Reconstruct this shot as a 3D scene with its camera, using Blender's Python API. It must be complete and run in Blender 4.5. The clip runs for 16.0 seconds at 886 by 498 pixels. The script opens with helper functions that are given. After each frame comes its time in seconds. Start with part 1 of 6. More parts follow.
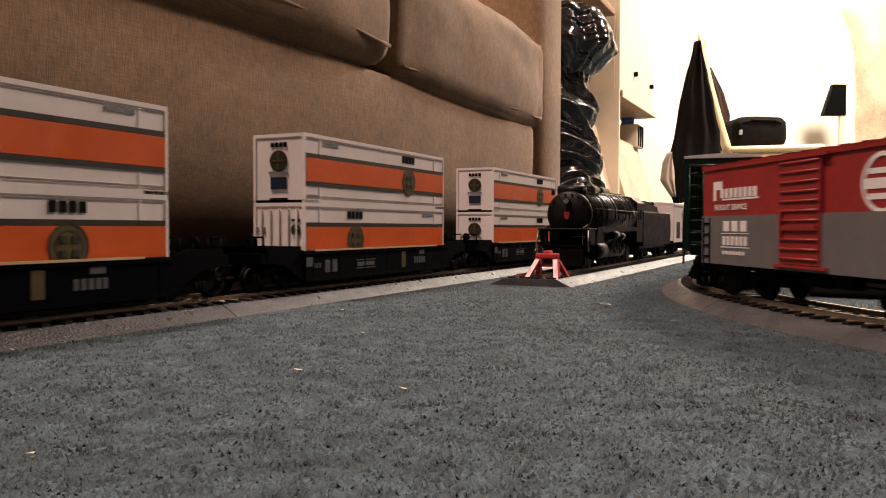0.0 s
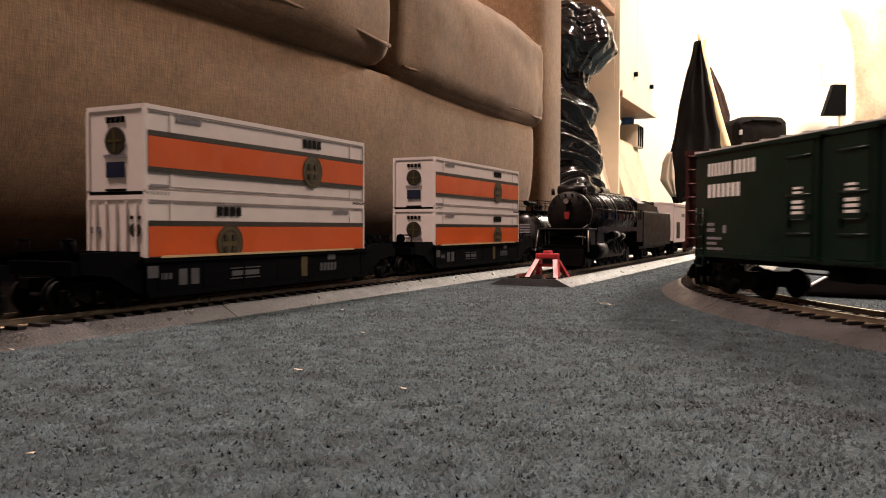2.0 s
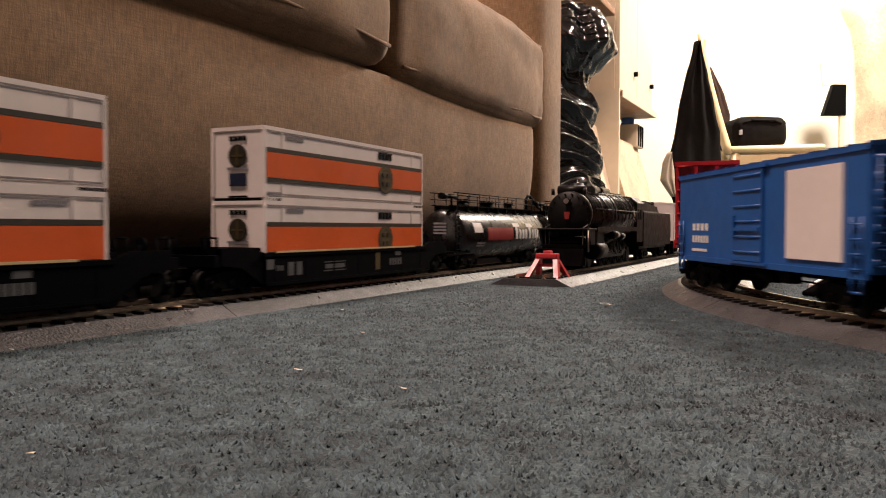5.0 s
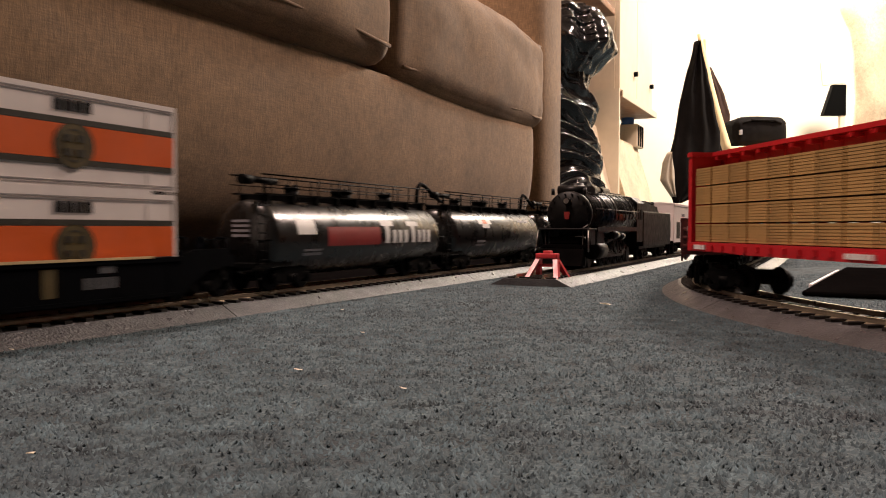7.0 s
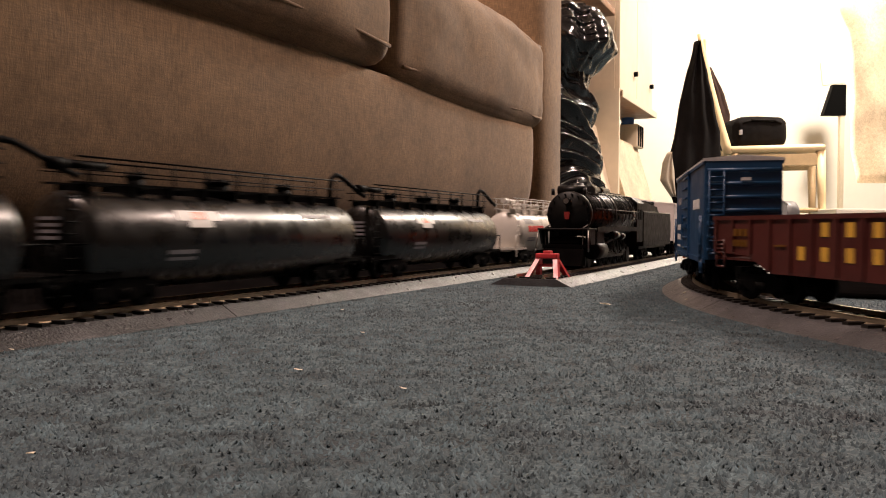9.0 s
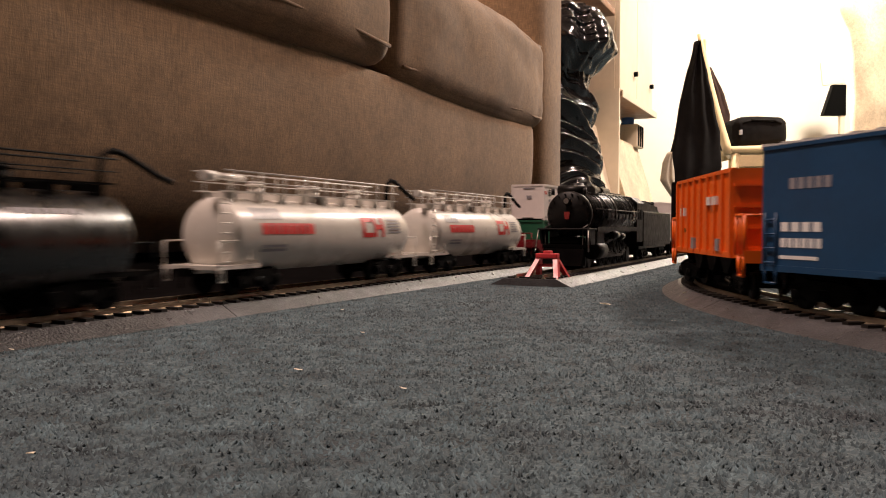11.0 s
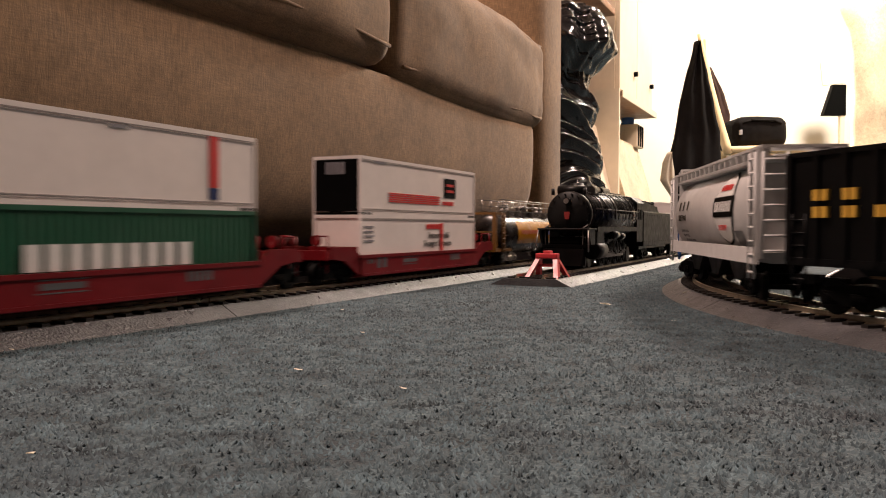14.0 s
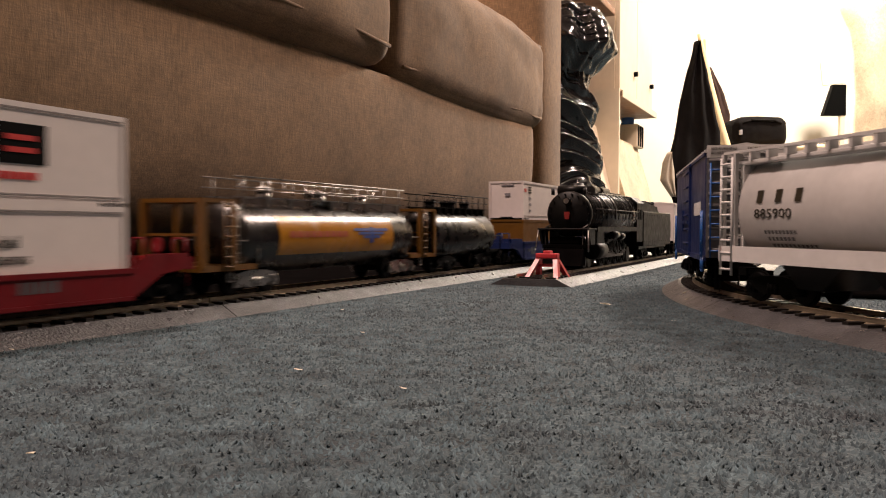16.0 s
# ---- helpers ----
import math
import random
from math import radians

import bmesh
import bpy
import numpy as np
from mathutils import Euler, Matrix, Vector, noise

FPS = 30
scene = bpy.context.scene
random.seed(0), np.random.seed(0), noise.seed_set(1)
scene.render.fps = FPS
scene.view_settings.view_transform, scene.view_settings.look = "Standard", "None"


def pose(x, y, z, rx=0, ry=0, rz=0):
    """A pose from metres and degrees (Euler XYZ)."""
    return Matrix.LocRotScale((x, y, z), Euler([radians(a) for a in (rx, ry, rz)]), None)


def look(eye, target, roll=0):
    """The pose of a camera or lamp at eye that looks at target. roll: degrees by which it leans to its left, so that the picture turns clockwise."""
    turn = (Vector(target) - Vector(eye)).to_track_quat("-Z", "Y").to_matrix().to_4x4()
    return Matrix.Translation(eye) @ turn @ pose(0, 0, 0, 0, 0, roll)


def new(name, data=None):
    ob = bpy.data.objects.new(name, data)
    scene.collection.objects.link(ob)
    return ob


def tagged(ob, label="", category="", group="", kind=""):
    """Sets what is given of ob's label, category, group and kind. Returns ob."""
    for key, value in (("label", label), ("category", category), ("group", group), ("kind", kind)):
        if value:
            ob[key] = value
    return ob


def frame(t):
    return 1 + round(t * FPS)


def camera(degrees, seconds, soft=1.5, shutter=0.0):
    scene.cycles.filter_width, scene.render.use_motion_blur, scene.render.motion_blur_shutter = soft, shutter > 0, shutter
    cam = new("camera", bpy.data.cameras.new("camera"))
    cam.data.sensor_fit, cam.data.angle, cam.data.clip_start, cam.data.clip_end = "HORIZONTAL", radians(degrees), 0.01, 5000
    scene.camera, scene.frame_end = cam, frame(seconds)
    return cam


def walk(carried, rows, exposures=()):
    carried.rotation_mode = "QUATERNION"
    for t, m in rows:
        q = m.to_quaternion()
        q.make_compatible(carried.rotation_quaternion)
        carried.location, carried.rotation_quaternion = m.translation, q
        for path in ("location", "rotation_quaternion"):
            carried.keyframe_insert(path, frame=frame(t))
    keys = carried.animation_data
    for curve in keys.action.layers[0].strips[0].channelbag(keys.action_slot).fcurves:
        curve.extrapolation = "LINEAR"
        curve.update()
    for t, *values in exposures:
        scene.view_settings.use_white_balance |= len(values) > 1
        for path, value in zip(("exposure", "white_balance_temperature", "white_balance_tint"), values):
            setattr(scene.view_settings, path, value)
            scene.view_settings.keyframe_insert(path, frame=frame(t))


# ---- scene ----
cam = camera(58.84, 16.0, soft=1.05, shutter=0.9)
EYE = (0.0, 0.0, 0.0343)
HOLD = look(EYE, (0.0, 1.0, 0.0343 - math.tan(radians(1.56))), 0.16)
walk(cam, [(0, HOLD), (16.0, HOLD)], exposures=[(0, 0.0), (4.2, 0.0), (9.0, -0.12), (11.5, -0.16), (12.5, -0.08), (14.5, 0.0), (16.0, 0.0)])

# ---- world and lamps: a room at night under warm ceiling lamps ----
world = bpy.data.worlds.new("night")
scene.world = world
world.use_nodes = True
world.node_tree.nodes["Background"].inputs[0].default_value = (0.01, 0.008, 0.006, 1)
world.node_tree.nodes["Background"].inputs[1].default_value = 0.15


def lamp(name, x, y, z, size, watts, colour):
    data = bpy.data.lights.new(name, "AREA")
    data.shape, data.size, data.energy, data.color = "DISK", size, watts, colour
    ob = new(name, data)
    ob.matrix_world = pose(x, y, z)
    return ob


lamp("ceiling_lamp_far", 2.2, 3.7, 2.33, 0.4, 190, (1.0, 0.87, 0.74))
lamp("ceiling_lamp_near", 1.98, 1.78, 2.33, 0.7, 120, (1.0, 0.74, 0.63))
lamp("lamp_over_sofa", -0.80, 0.10, 2.10, 0.4, 64, (1.0, 0.72, 0.62))

# ---- materials ----


def mat(name, colour, rough=0.5, metal=0.0, var=0.12, scale=40.0, bump=0.0, bscale=400.0, coat=0.0, fine=8.0, dirt=None, dirt_scale=25.0, dirt_from=0.55, random=0.0, spec=0.5):
    """A node material: two scales of variation round one colour, and a fine relief."""
    m = bpy.data.materials.new(name)
    m.use_nodes = True
    nt = m.node_tree
    b = nt.nodes["Principled BSDF"]
    b.inputs["Roughness"].default_value, b.inputs["Metallic"].default_value = rough, metal
    b.inputs["Coat Weight"].default_value, b.inputs["Specular IOR Level"].default_value = coat, spec
    tc = nt.nodes.new("ShaderNodeTexCoord")

    def noise_node(sc, detail=4.0):
        n = nt.nodes.new("ShaderNodeTexNoise")
        n.inputs["Scale"].default_value, n.inputs["Detail"].default_value = sc, detail
        nt.links.new(tc.outputs["Object"], n.inputs["Vector"])
        return n

    def ramp(src, lo, hi, p0=0.3, p1=0.7):
        r = nt.nodes.new("ShaderNodeValToRGB")
        r.color_ramp.elements[0].position, r.color_ramp.elements[1].position = p0, p1
        r.color_ramp.elements[0].color, r.color_ramp.elements[1].color = lo, hi
        nt.links.new(src, r.inputs[0])
        return r

    def mix(kind, a, bb, fac):
        x = nt.nodes.new("ShaderNodeMix")
        x.data_type, x.blend_type = "RGBA", kind
        if isinstance(fac, float):
            x.inputs[0].default_value = fac
        else:
            nt.links.new(fac, x.inputs[0])
        nt.links.new(a, x.inputs[6])
        nt.links.new(bb, x.inputs[7])
        return x.outputs[2]

    lo = tuple(c * (1 - var) for c in colour) + (1,)
    hi = tuple(min(1, c * (1 + var)) for c in colour) + (1,)
    col = ramp(noise_node(scale).outputs["Fac"], lo, hi).outputs[0]
    g0, g1 = 1 - var * 0.8, 1.0
    grain = ramp(noise_node(scale * fine).outputs["Fac"], (g0, g0, g0, 1), (g1, g1, g1, 1)).outputs[0]
    col = mix("MULTIPLY", col, grain, 1.0)
    if random:
        oi = nt.nodes.new("ShaderNodeObjectInfo")
        rr = ramp(oi.outputs["Random"], (1 - random,) * 3 + (1,), (1, 1, 1, 1), 0, 1).outputs[0]
        col = mix("MULTIPLY", col, rr, 1.0)
    if dirt:
        d = ramp(noise_node(dirt_scale, 8.0).outputs["Fac"], (0, 0, 0, 1), (1, 1, 1, 1), dirt_from, dirt_from + 0.17)
        dc = nt.nodes.new("ShaderNodeRGB")
        dc.outputs[0].default_value = (*dirt, 1)
        half = nt.nodes.new("ShaderNodeMath")
        half.operation = "MULTIPLY"
        half.inputs[1].default_value = 0.55
        nt.links.new(d.outputs[0], half.inputs[0])
        col = mix("MIX", col, dc.outputs[0], half.outputs[0])
    nt.links.new(col, b.inputs["Base Color"])
    rv = ramp(noise_node(scale * 2.3).outputs["Fac"], (max(0.03, rough - 0.08),) * 3 + (1,), (min(1, rough + 0.08),) * 3 + (1,))
    nt.links.new(rv.outputs[0], b.inputs["Roughness"])
    if bump:
        bp = nt.nodes.new("ShaderNodeBump")
        bp.inputs["Strength"].default_value, bp.inputs["Distance"].default_value = bump, 1.0 / bscale * 0.5
        nt.links.new(noise_node(bscale, 6.0).outputs["Fac"], bp.inputs["Height"])
        nt.links.new(bp.outputs[0], b.inputs["Normal"])
    return m


def cloth_mat(name, colour, weave, mottle, rough=0.95):
    """Woven upholstery: slubs along two thread directions, soft mottling, a sheen."""
    m = mat(name, colour, rough, var=0.22, scale=mottle, bump=0.5, bscale=weave)
    nt = m.node_tree
    b = nt.nodes["Principled BSDF"]
    b.inputs["Sheen Weight"].default_value = 0.15
    tc = nt.nodes.new("ShaderNodeTexCoord")
    last = b.inputs["Base Color"].links[0].from_socket
    for stretch, deep in (((1, 1, 0.10), 0.74), ((0.10, 0.10, 1), 0.86)):
        mp = nt.nodes.new("ShaderNodeMapping")
        mp.inputs["Scale"].default_value = stretch
        nt.links.new(tc.outputs["Object"], mp.inputs[0])
        n = nt.nodes.new("ShaderNodeTexNoise")
        n.inputs["Scale"].default_value, n.inputs["Detail"].default_value = weave, 3
        nt.links.new(mp.outputs[0], n.inputs["Vector"])
        r = nt.nodes.new("ShaderNodeValToRGB")
        r.color_ramp.elements[0].position, r.color_ramp.elements[1].position = 0.35, 0.65
        r.color_ramp.elements[0].color, r.color_ramp.elements[1].color = (deep, deep, deep, 1), (1.12, 1.10, 1.06, 1)
        nt.links.new(n.outputs["Fac"], r.inputs[0])
        x = nt.nodes.new("ShaderNodeMix")
        x.data_type, x.blend_type = "RGBA", "MULTIPLY"
        x.inputs[0].default_value = 1.0
        nt.links.new(last, x.inputs[6])
        nt.links.new(r.outputs[0], x.inputs[7])
        last = x.outputs[2]
    nt.links.new(last, b.inputs["Base Color"])
    return m


M = {}
M["carpet"] = mat("carpet", (0.055, 0.084, 0.097), 1.0, var=0.6, scale=110, bump=1.0, bscale=600, fine=6, dirt=(0.012, 0.015, 0.020), dirt_scale=22, dirt_from=0.50)
M["tuft"] = mat("carpet_pile", (0.059, 0.091, 0.106), 1.0, var=0.6, scale=130, fine=6, dirt=(0.012, 0.015, 0.020), dirt_scale=22, dirt_from=0.50)
M["sofa"] = cloth_mat("sofa_cloth", (0.275, 0.180, 0.103), 900, 9)
M["roadbed"] = mat("grey_roadbed", (0.080, 0.080, 0.084), 0.34, var=0.3, scale=80, bump=1.0, bscale=1100, fine=10)
M["tie"] = mat("black_tie", (0.016, 0.013, 0.011), 0.6, spec=0.3, var=0.3, scale=200, random=0.4)
M["rail"] = mat("nickel_rail", (0.44, 0.37, 0.27), 0.34, 0.8, var=0.15, scale=80)
M["white"] = mat("container_white", (0.84, 0.77, 0.74), 0.42, var=0.05, scale=30, coat=0.05)
M["orange"] = mat("stripe_orange", (0.68, 0.105, 0.012), 0.42, var=0.06, scale=40)
M["black"] = mat("black_paint", (0.002, 0.002, 0.002), 0.6, spec=0.06, var=0.3, scale=60)
M["gloss_black"] = mat("gloss_black_tank", (0.004, 0.0035, 0.0035), 0.29, var=0.1, scale=60, spec=0.7)
M["loco_black"] = mat("locomotive_black", (0.0032, 0.003, 0.003), 0.45, spec=0.25, var=0.35, scale=90, dirt=(0.008, 0.007, 0.006), dirt_scale=60)
M["loco_shine"] = mat("locomotive_satin", (0.006, 0.0055, 0.0055), 0.28, var=0.3, scale=90, coat=0.15)
M["steel"] = mat("dull_steel", (0.36, 0.34, 0.32), 0.32, 0.9, var=0.2, scale=100)
M["rod_steel"] = mat("blackened_rod_steel", (0.10, 0.09, 0.085), 0.40, 0.8, var=0.25, scale=100)
M["wheel"] = mat("dark_wheel", (0.004, 0.0036, 0.0034), 0.55, 0.0, spec=0.12, var=0.2, scale=100)
M["dark_blue"] = mat("well_car_dark", (0.0008, 0.0011, 0.0022), 0.6, spec=0.03, var=0.3, scale=60)
M["olive"] = mat("emblem_olive", (0.085, 0.060, 0.014), 0.5, var=0.2, scale=120)
M["emblem_dark"] = mat("emblem_dark", (0.022, 0.018, 0.009), 0.5, var=0.2, scale=120)
M["grey_mark"] = mat("grey_lettering", (0.26, 0.25, 0.27), 0.5, var=0.15, scale=150)
M["print_mark"] = mat("print_lettering", (0.085, 0.088, 0.095), 0.5, var=0.2, scale=150)
M["white_mark"] = mat("white_lettering", (0.75, 0.74, 0.72), 0.5, var=0.06, scale=150)
M["yellow_mark"] = mat("yellow_lettering", (0.62, 0.36, 0.05), 0.5, var=0.1, scale=150)
M["red_mark"] = mat("red_lettering", (0.62, 0.028, 0.025), 0.5, var=0.1, scale=150)
M["rust_mark"] = mat("rust_lettering", (0.34, 0.055, 0.012), 0.5, var=0.1, scale=150)
M["blue_mark"] = mat("blue_lettering", (0.03, 0.06, 0.25), 0.5, var=0.1, scale=150)
M["tank_white"] = mat("tank_white", (0.66, 0.63, 0.58), 0.30, var=0.05, scale=30, coat=0.15)
M["well_red"] = mat("well_car_red", (0.16, 0.006, 0.010), 0.40, spec=0.25, var=0.15, scale=60)
M["green"] = mat("container_green", (0.008, 0.088, 0.043), 0.42, var=0.08, scale=50)
M["silver"] = mat("tank_silver", (0.014, 0.011, 0.010), 0.28, 0.2, spec=0.9, var=0.12, scale=40)
M["yellow"] = mat("tank_yellow", (0.40, 0.17, 0.012), 0.27, var=0.1, scale=40)
M["ochre"] = mat("frame_ochre", (0.15, 0.065, 0.006), 0.42, var=0.15, scale=60)
M["box_red"] = mat("boxcar_red", (0.27, 0.020, 0.018), 0.48, var=0.12, scale=50)
M["box_grey"] = mat("boxcar_grey", (0.13, 0.125, 0.125), 0.5, var=0.1, scale=50)
M["box_green"] = mat("boxcar_green", (0.002, 0.013, 0.008), 0.36, spec=0.3, var=0.2, scale=50)
M["tuscan"] = mat("tuscan_brown", (0.072, 0.016, 0.013), 0.42, var=0.2, scale=50)
M["blue"] = mat("boxcar_blue", (0.018, 0.105, 0.36), 0.38, var=0.1, scale=50)
M["blue_dull"] = mat("boxcar_dull_blue", (0.009, 0.050, 0.125), 0.42, var=0.12, scale=50)
M["frame_red"] = mat("centerbeam_red", (0.44, 0.012, 0.018), 0.38, var=0.12, scale=50)
M["lumber"] = mat("lumber_tan", (0.42, 0.255, 0.09), 0.65, var=0.18, scale=60, random=0.12)
M["wrap"] = mat("white_wrap", (0.84, 0.80, 0.80), 0.5, var=0.06, scale=60, random=0.08)
M["car_orange"] = mat("hopper_orange", (0.78, 0.13, 0.008), 0.40, var=0.06, scale=40)
M["car_black"] = mat("hopper_black", (0.0028, 0.0028, 0.003), 0.45, spec=0.16, var=0.3, scale=60)
M["car_grey"] = mat("hopper_grey", (0.56, 0.55, 0.54), 0.40, var=0.08, scale=40)
M["car_light"] = mat("hopper_light_grey", (0.68, 0.67, 0.66), 0.42, var=0.08, scale=40)
M["navy"] = mat("boxcar_navy", (0.010, 0.022, 0.10), 0.36, var=0.2, scale=50)
M["bumper_red"] = mat("bumper_red", (0.55, 0.035, 0.045), 0.35, var=0.1, scale=90)
M["bag"] = mat("black_plastic", (0.012, 0.011, 0.012), 0.16, var=0.2, scale=20)
M["wall"] = mat("cream_wall", (0.80, 0.74, 0.64), 0.85, var=0.03, scale=3, bump=0.1, bscale=150)
# for walls out of view: kept dark so that they bounce little light
M["wall_dim"] = mat("dim_unseen_wall", (0.07, 0.055, 0.042), 0.9, var=0.08, scale=4)
M["plate"] = mat("dark_data_plate", (0.012, 0.018, 0.05), 0.4, var=0.2, scale=100)
# cream colour for the highlight painted along the well car's top flange
M["flange_highlight"] = mat("painted_flange_highlight", (0.62, 0.46, 0.24), 0.5, var=0.1, scale=60)
M["groove"] = mat("grey_groove", (0.38, 0.34, 0.33), 0.6, var=0.1, scale=60)
M["paint"] = mat("cream_cabinet_paint", (0.72, 0.62, 0.47), 0.5, var=0.05, scale=6)
M["shelf_wood"] = mat("brown_shelf_wood", (0.30, 0.16, 0.085), 0.5, var=0.2, scale=10)
M["chair_wood"] = mat("pale_chair_wood", (0.66, 0.50, 0.29), 0.45, var=0.08, scale=14)
M["jacket"] = mat("black_jacket_cloth", (0.004, 0.0028, 0.0026), 0.85, spec=0.1, var=0.3, scale=20, bump=0.4, bscale=300)
M["jacket_brown"] = mat("brown_jacket_cloth", (0.03, 0.014, 0.010), 0.8, spec=0.2, var=0.3, scale=20, bump=0.4, bscale=300)
M["jacket_grey"] = mat("grey_jacket_lining", (0.33, 0.27, 0.21), 0.8, var=0.15, scale=20)
M["towel"] = cloth_mat("cream_towel", (0.68, 0.56, 0.40), 1200, 9)
# dead black without gloss; on the strip by the sofa it stands for shade
M["mat_black"] = mat("matte_black", (0.004, 0.0035, 0.0035), 1.0, spec=0.0, var=0.3, scale=60)
M["scrap"] = mat("paper_scrap", (0.78, 0.72, 0.62), 0.6, var=0.05, scale=200)

# ---- mesh helpers ----


def box(bm, x0, x1, y0, y1, z0, z1, bevel=0.0):
    if bevel:
        t = bmesh.new()
        box(t, x0, x1, y0, y1, z0, z1)
        bmesh.ops.bevel(t, geom=t.edges[:], offset=bevel, segments=2, affect="EDGES", profile=0.5)
        merge(bm, t)
        return bm
    v = [bm.verts.new((x, y, z)) for x in (x0, x1) for y in (y0, y1) for z in (z0, z1)]
    for f in ((0, 1, 3, 2), (4, 6, 7, 5), (0, 4, 5, 1), (2, 3, 7, 6), (0, 2, 6, 4), (1, 5, 7, 3)):
        bm.faces.new([v[i] for i in f])
    return bm


def merge(bm, t, m=None):
    vs = {}
    for v in t.verts:
        vs[v] = bm.verts.new(m @ v.co if m else v.co)
    for f in t.faces:
        g = bm.faces.new([vs[v] for v in f.verts])
        g.smooth = f.smooth
    t.free()
    return bm


def rod(bm, a, b, r, seg=8, r2=None, smooth=True, caps=True):
    a, b = Vector(a), Vector(b)
    q = (b - a).to_track_quat("Z", "Y").to_matrix()
    r2 = r if r2 is None else r2
    rings = []
    for p, rr in ((a, r), (b, r2)):
        rings.append([bm.verts.new(p + q @ Vector((rr * math.cos(i * 2 * math.pi / seg), rr * math.sin(i * 2 * math.pi / seg), 0))) for i in range(seg)])
    for i in range(seg):
        f = bm.faces.new((rings[0][i], rings[0][(i + 1) % seg], rings[1][(i + 1) % seg], rings[1][i]))
        f.smooth = smooth
    if caps:
        bm.faces.new(rings[0][::-1])
        bm.faces.new(rings[1])
    return bm


def pipe(bm, pts, r, seg=6):
    for a, b in zip(pts, pts[1:]):
        rod(bm, a, b, r, seg)
    return bm


def tube(bm, pts, r, seg=8):
    """One smooth tube through the points; r may be a list."""
    pts = [Vector(p) for p in pts]
    rs = r if isinstance(r, list) else [r] * len(pts)
    rings = []
    for i, p in enumerate(pts):
        way = (pts[min(i + 1, len(pts) - 1)] - pts[max(i - 1, 0)]).normalized()
        u = way.cross(Vector((0.13, 0.9, 0.21))).normalized()
        w = way.cross(u)
        rings.append([bm.verts.new(p + rs[i] * (u * math.cos(k * 2 * math.pi / seg) + w * math.sin(k * 2 * math.pi / seg))) for k in range(seg)])
    for a, b in zip(rings, rings[1:]):
        for k in range(seg):
            bm.faces.new((a[k], a[(k + 1) % seg], b[(k + 1) % seg], b[k])).smooth = True
    bm.faces.new(rings[0][::-1])
    bm.faces.new(rings[-1])
    bmesh.ops.recalc_face_normals(bm, faces=bm.faces[:])
    return bm


def lathe_x(bm, profile, zc, seg=32, yc=0.0):
    """Turn (x, radius) pairs about a line along x at height zc."""
    rings = []
    for x, r in profile:
        rings.append([bm.verts.new((x, yc + max(r, 1e-5) * math.cos(i * 2 * math.pi / seg), zc + max(r, 1e-5) * math.sin(i * 2 * math.pi / seg))) for i in range(seg)])
    for a, b in zip(rings, rings[1:]):
        for i in range(seg):
            f = bm.faces.new((a[i], a[(i + 1) % seg], b[(i + 1) % seg], b[i]))
            f.smooth = True
    bm.faces.new(rings[0])
    bm.faces.new(rings[-1][::-1])
    bmesh.ops.recalc_face_normals(bm, faces=bm.faces[:])
    return bm


def prism(bm, outline, y0, y1):
    """An outline of (x, z) drawn out from y0 to y1."""
    a = [bm.verts.new((x, y0, z)) for x, z in outline]
    b = [bm.verts.new((x, y1, z)) for x, z in outline]
    n = len(outline)
    fs = [bm.faces.new(a), bm.faces.new(b[::-1])]
    for i in range(n):
        fs.append(bm.faces.new((a[i], b[i], b[(i + 1) % n], a[(i + 1) % n])))
    bmesh.ops.recalc_face_normals(bm, faces=fs)
    return bm


def mesh_of(name, bm, material):
    me = bpy.data.meshes.new(name)
    bm.normal_update()
    bm.to_mesh(me)
    bm.free()
    me.materials.append(material)
    return me


def part(name, bm, material, parent, label=""):
    ob = new(name, mesh_of(name, bm, material))
    ob.parent = parent
    return tagged(ob, label) if label else ob


def share(name, me, parent, m):
    ob = new(name, me)
    ob.parent = parent
    ob.matrix_basis = m
    return ob


def thing(name, label, category, group="", m=None, kind=""):
    ob = new(name)
    ob.empty_display_size = 0.02
    if m:
        ob.matrix_basis = m
    return tagged(ob, label, category, group, kind)


def lone(name, bm, material, label, category, m=None, group="", kind=""):
    ob = new(name, mesh_of(name, bm, material))
    if m:
        ob.matrix_basis = m
    return tagged(ob, label, category, group, kind)


def decal(name, rects, side, y, material, parent, proud=0.00018, label=""):
    """Painted marks on a flat side: (u0, u1, z0, z1), u in reading direction as one faces that side."""
    bm = bmesh.new()
    for u0, u1, z0, z1 in rects:
        xs = sorted((-side * u0, -side * u1))
        ys = sorted((side * (y - 0.0002), side * (y + proud)))
        box(bm, xs[0], xs[1], ys[0], ys[1], z0, z1)
    return part(name, bm, material, parent, label)


def word(u0, z0, w, h, n, gap=0.22):
    """Plain letter-sized bars in place of a name."""
    st = w / n
    out = []
    for i in range(n):
        a = u0 + (i + max(gap, 0.30) / 2) * st
        out.append((a, a + st * (1 - max(gap, 0.30)), z0, z0 + h))
    return out


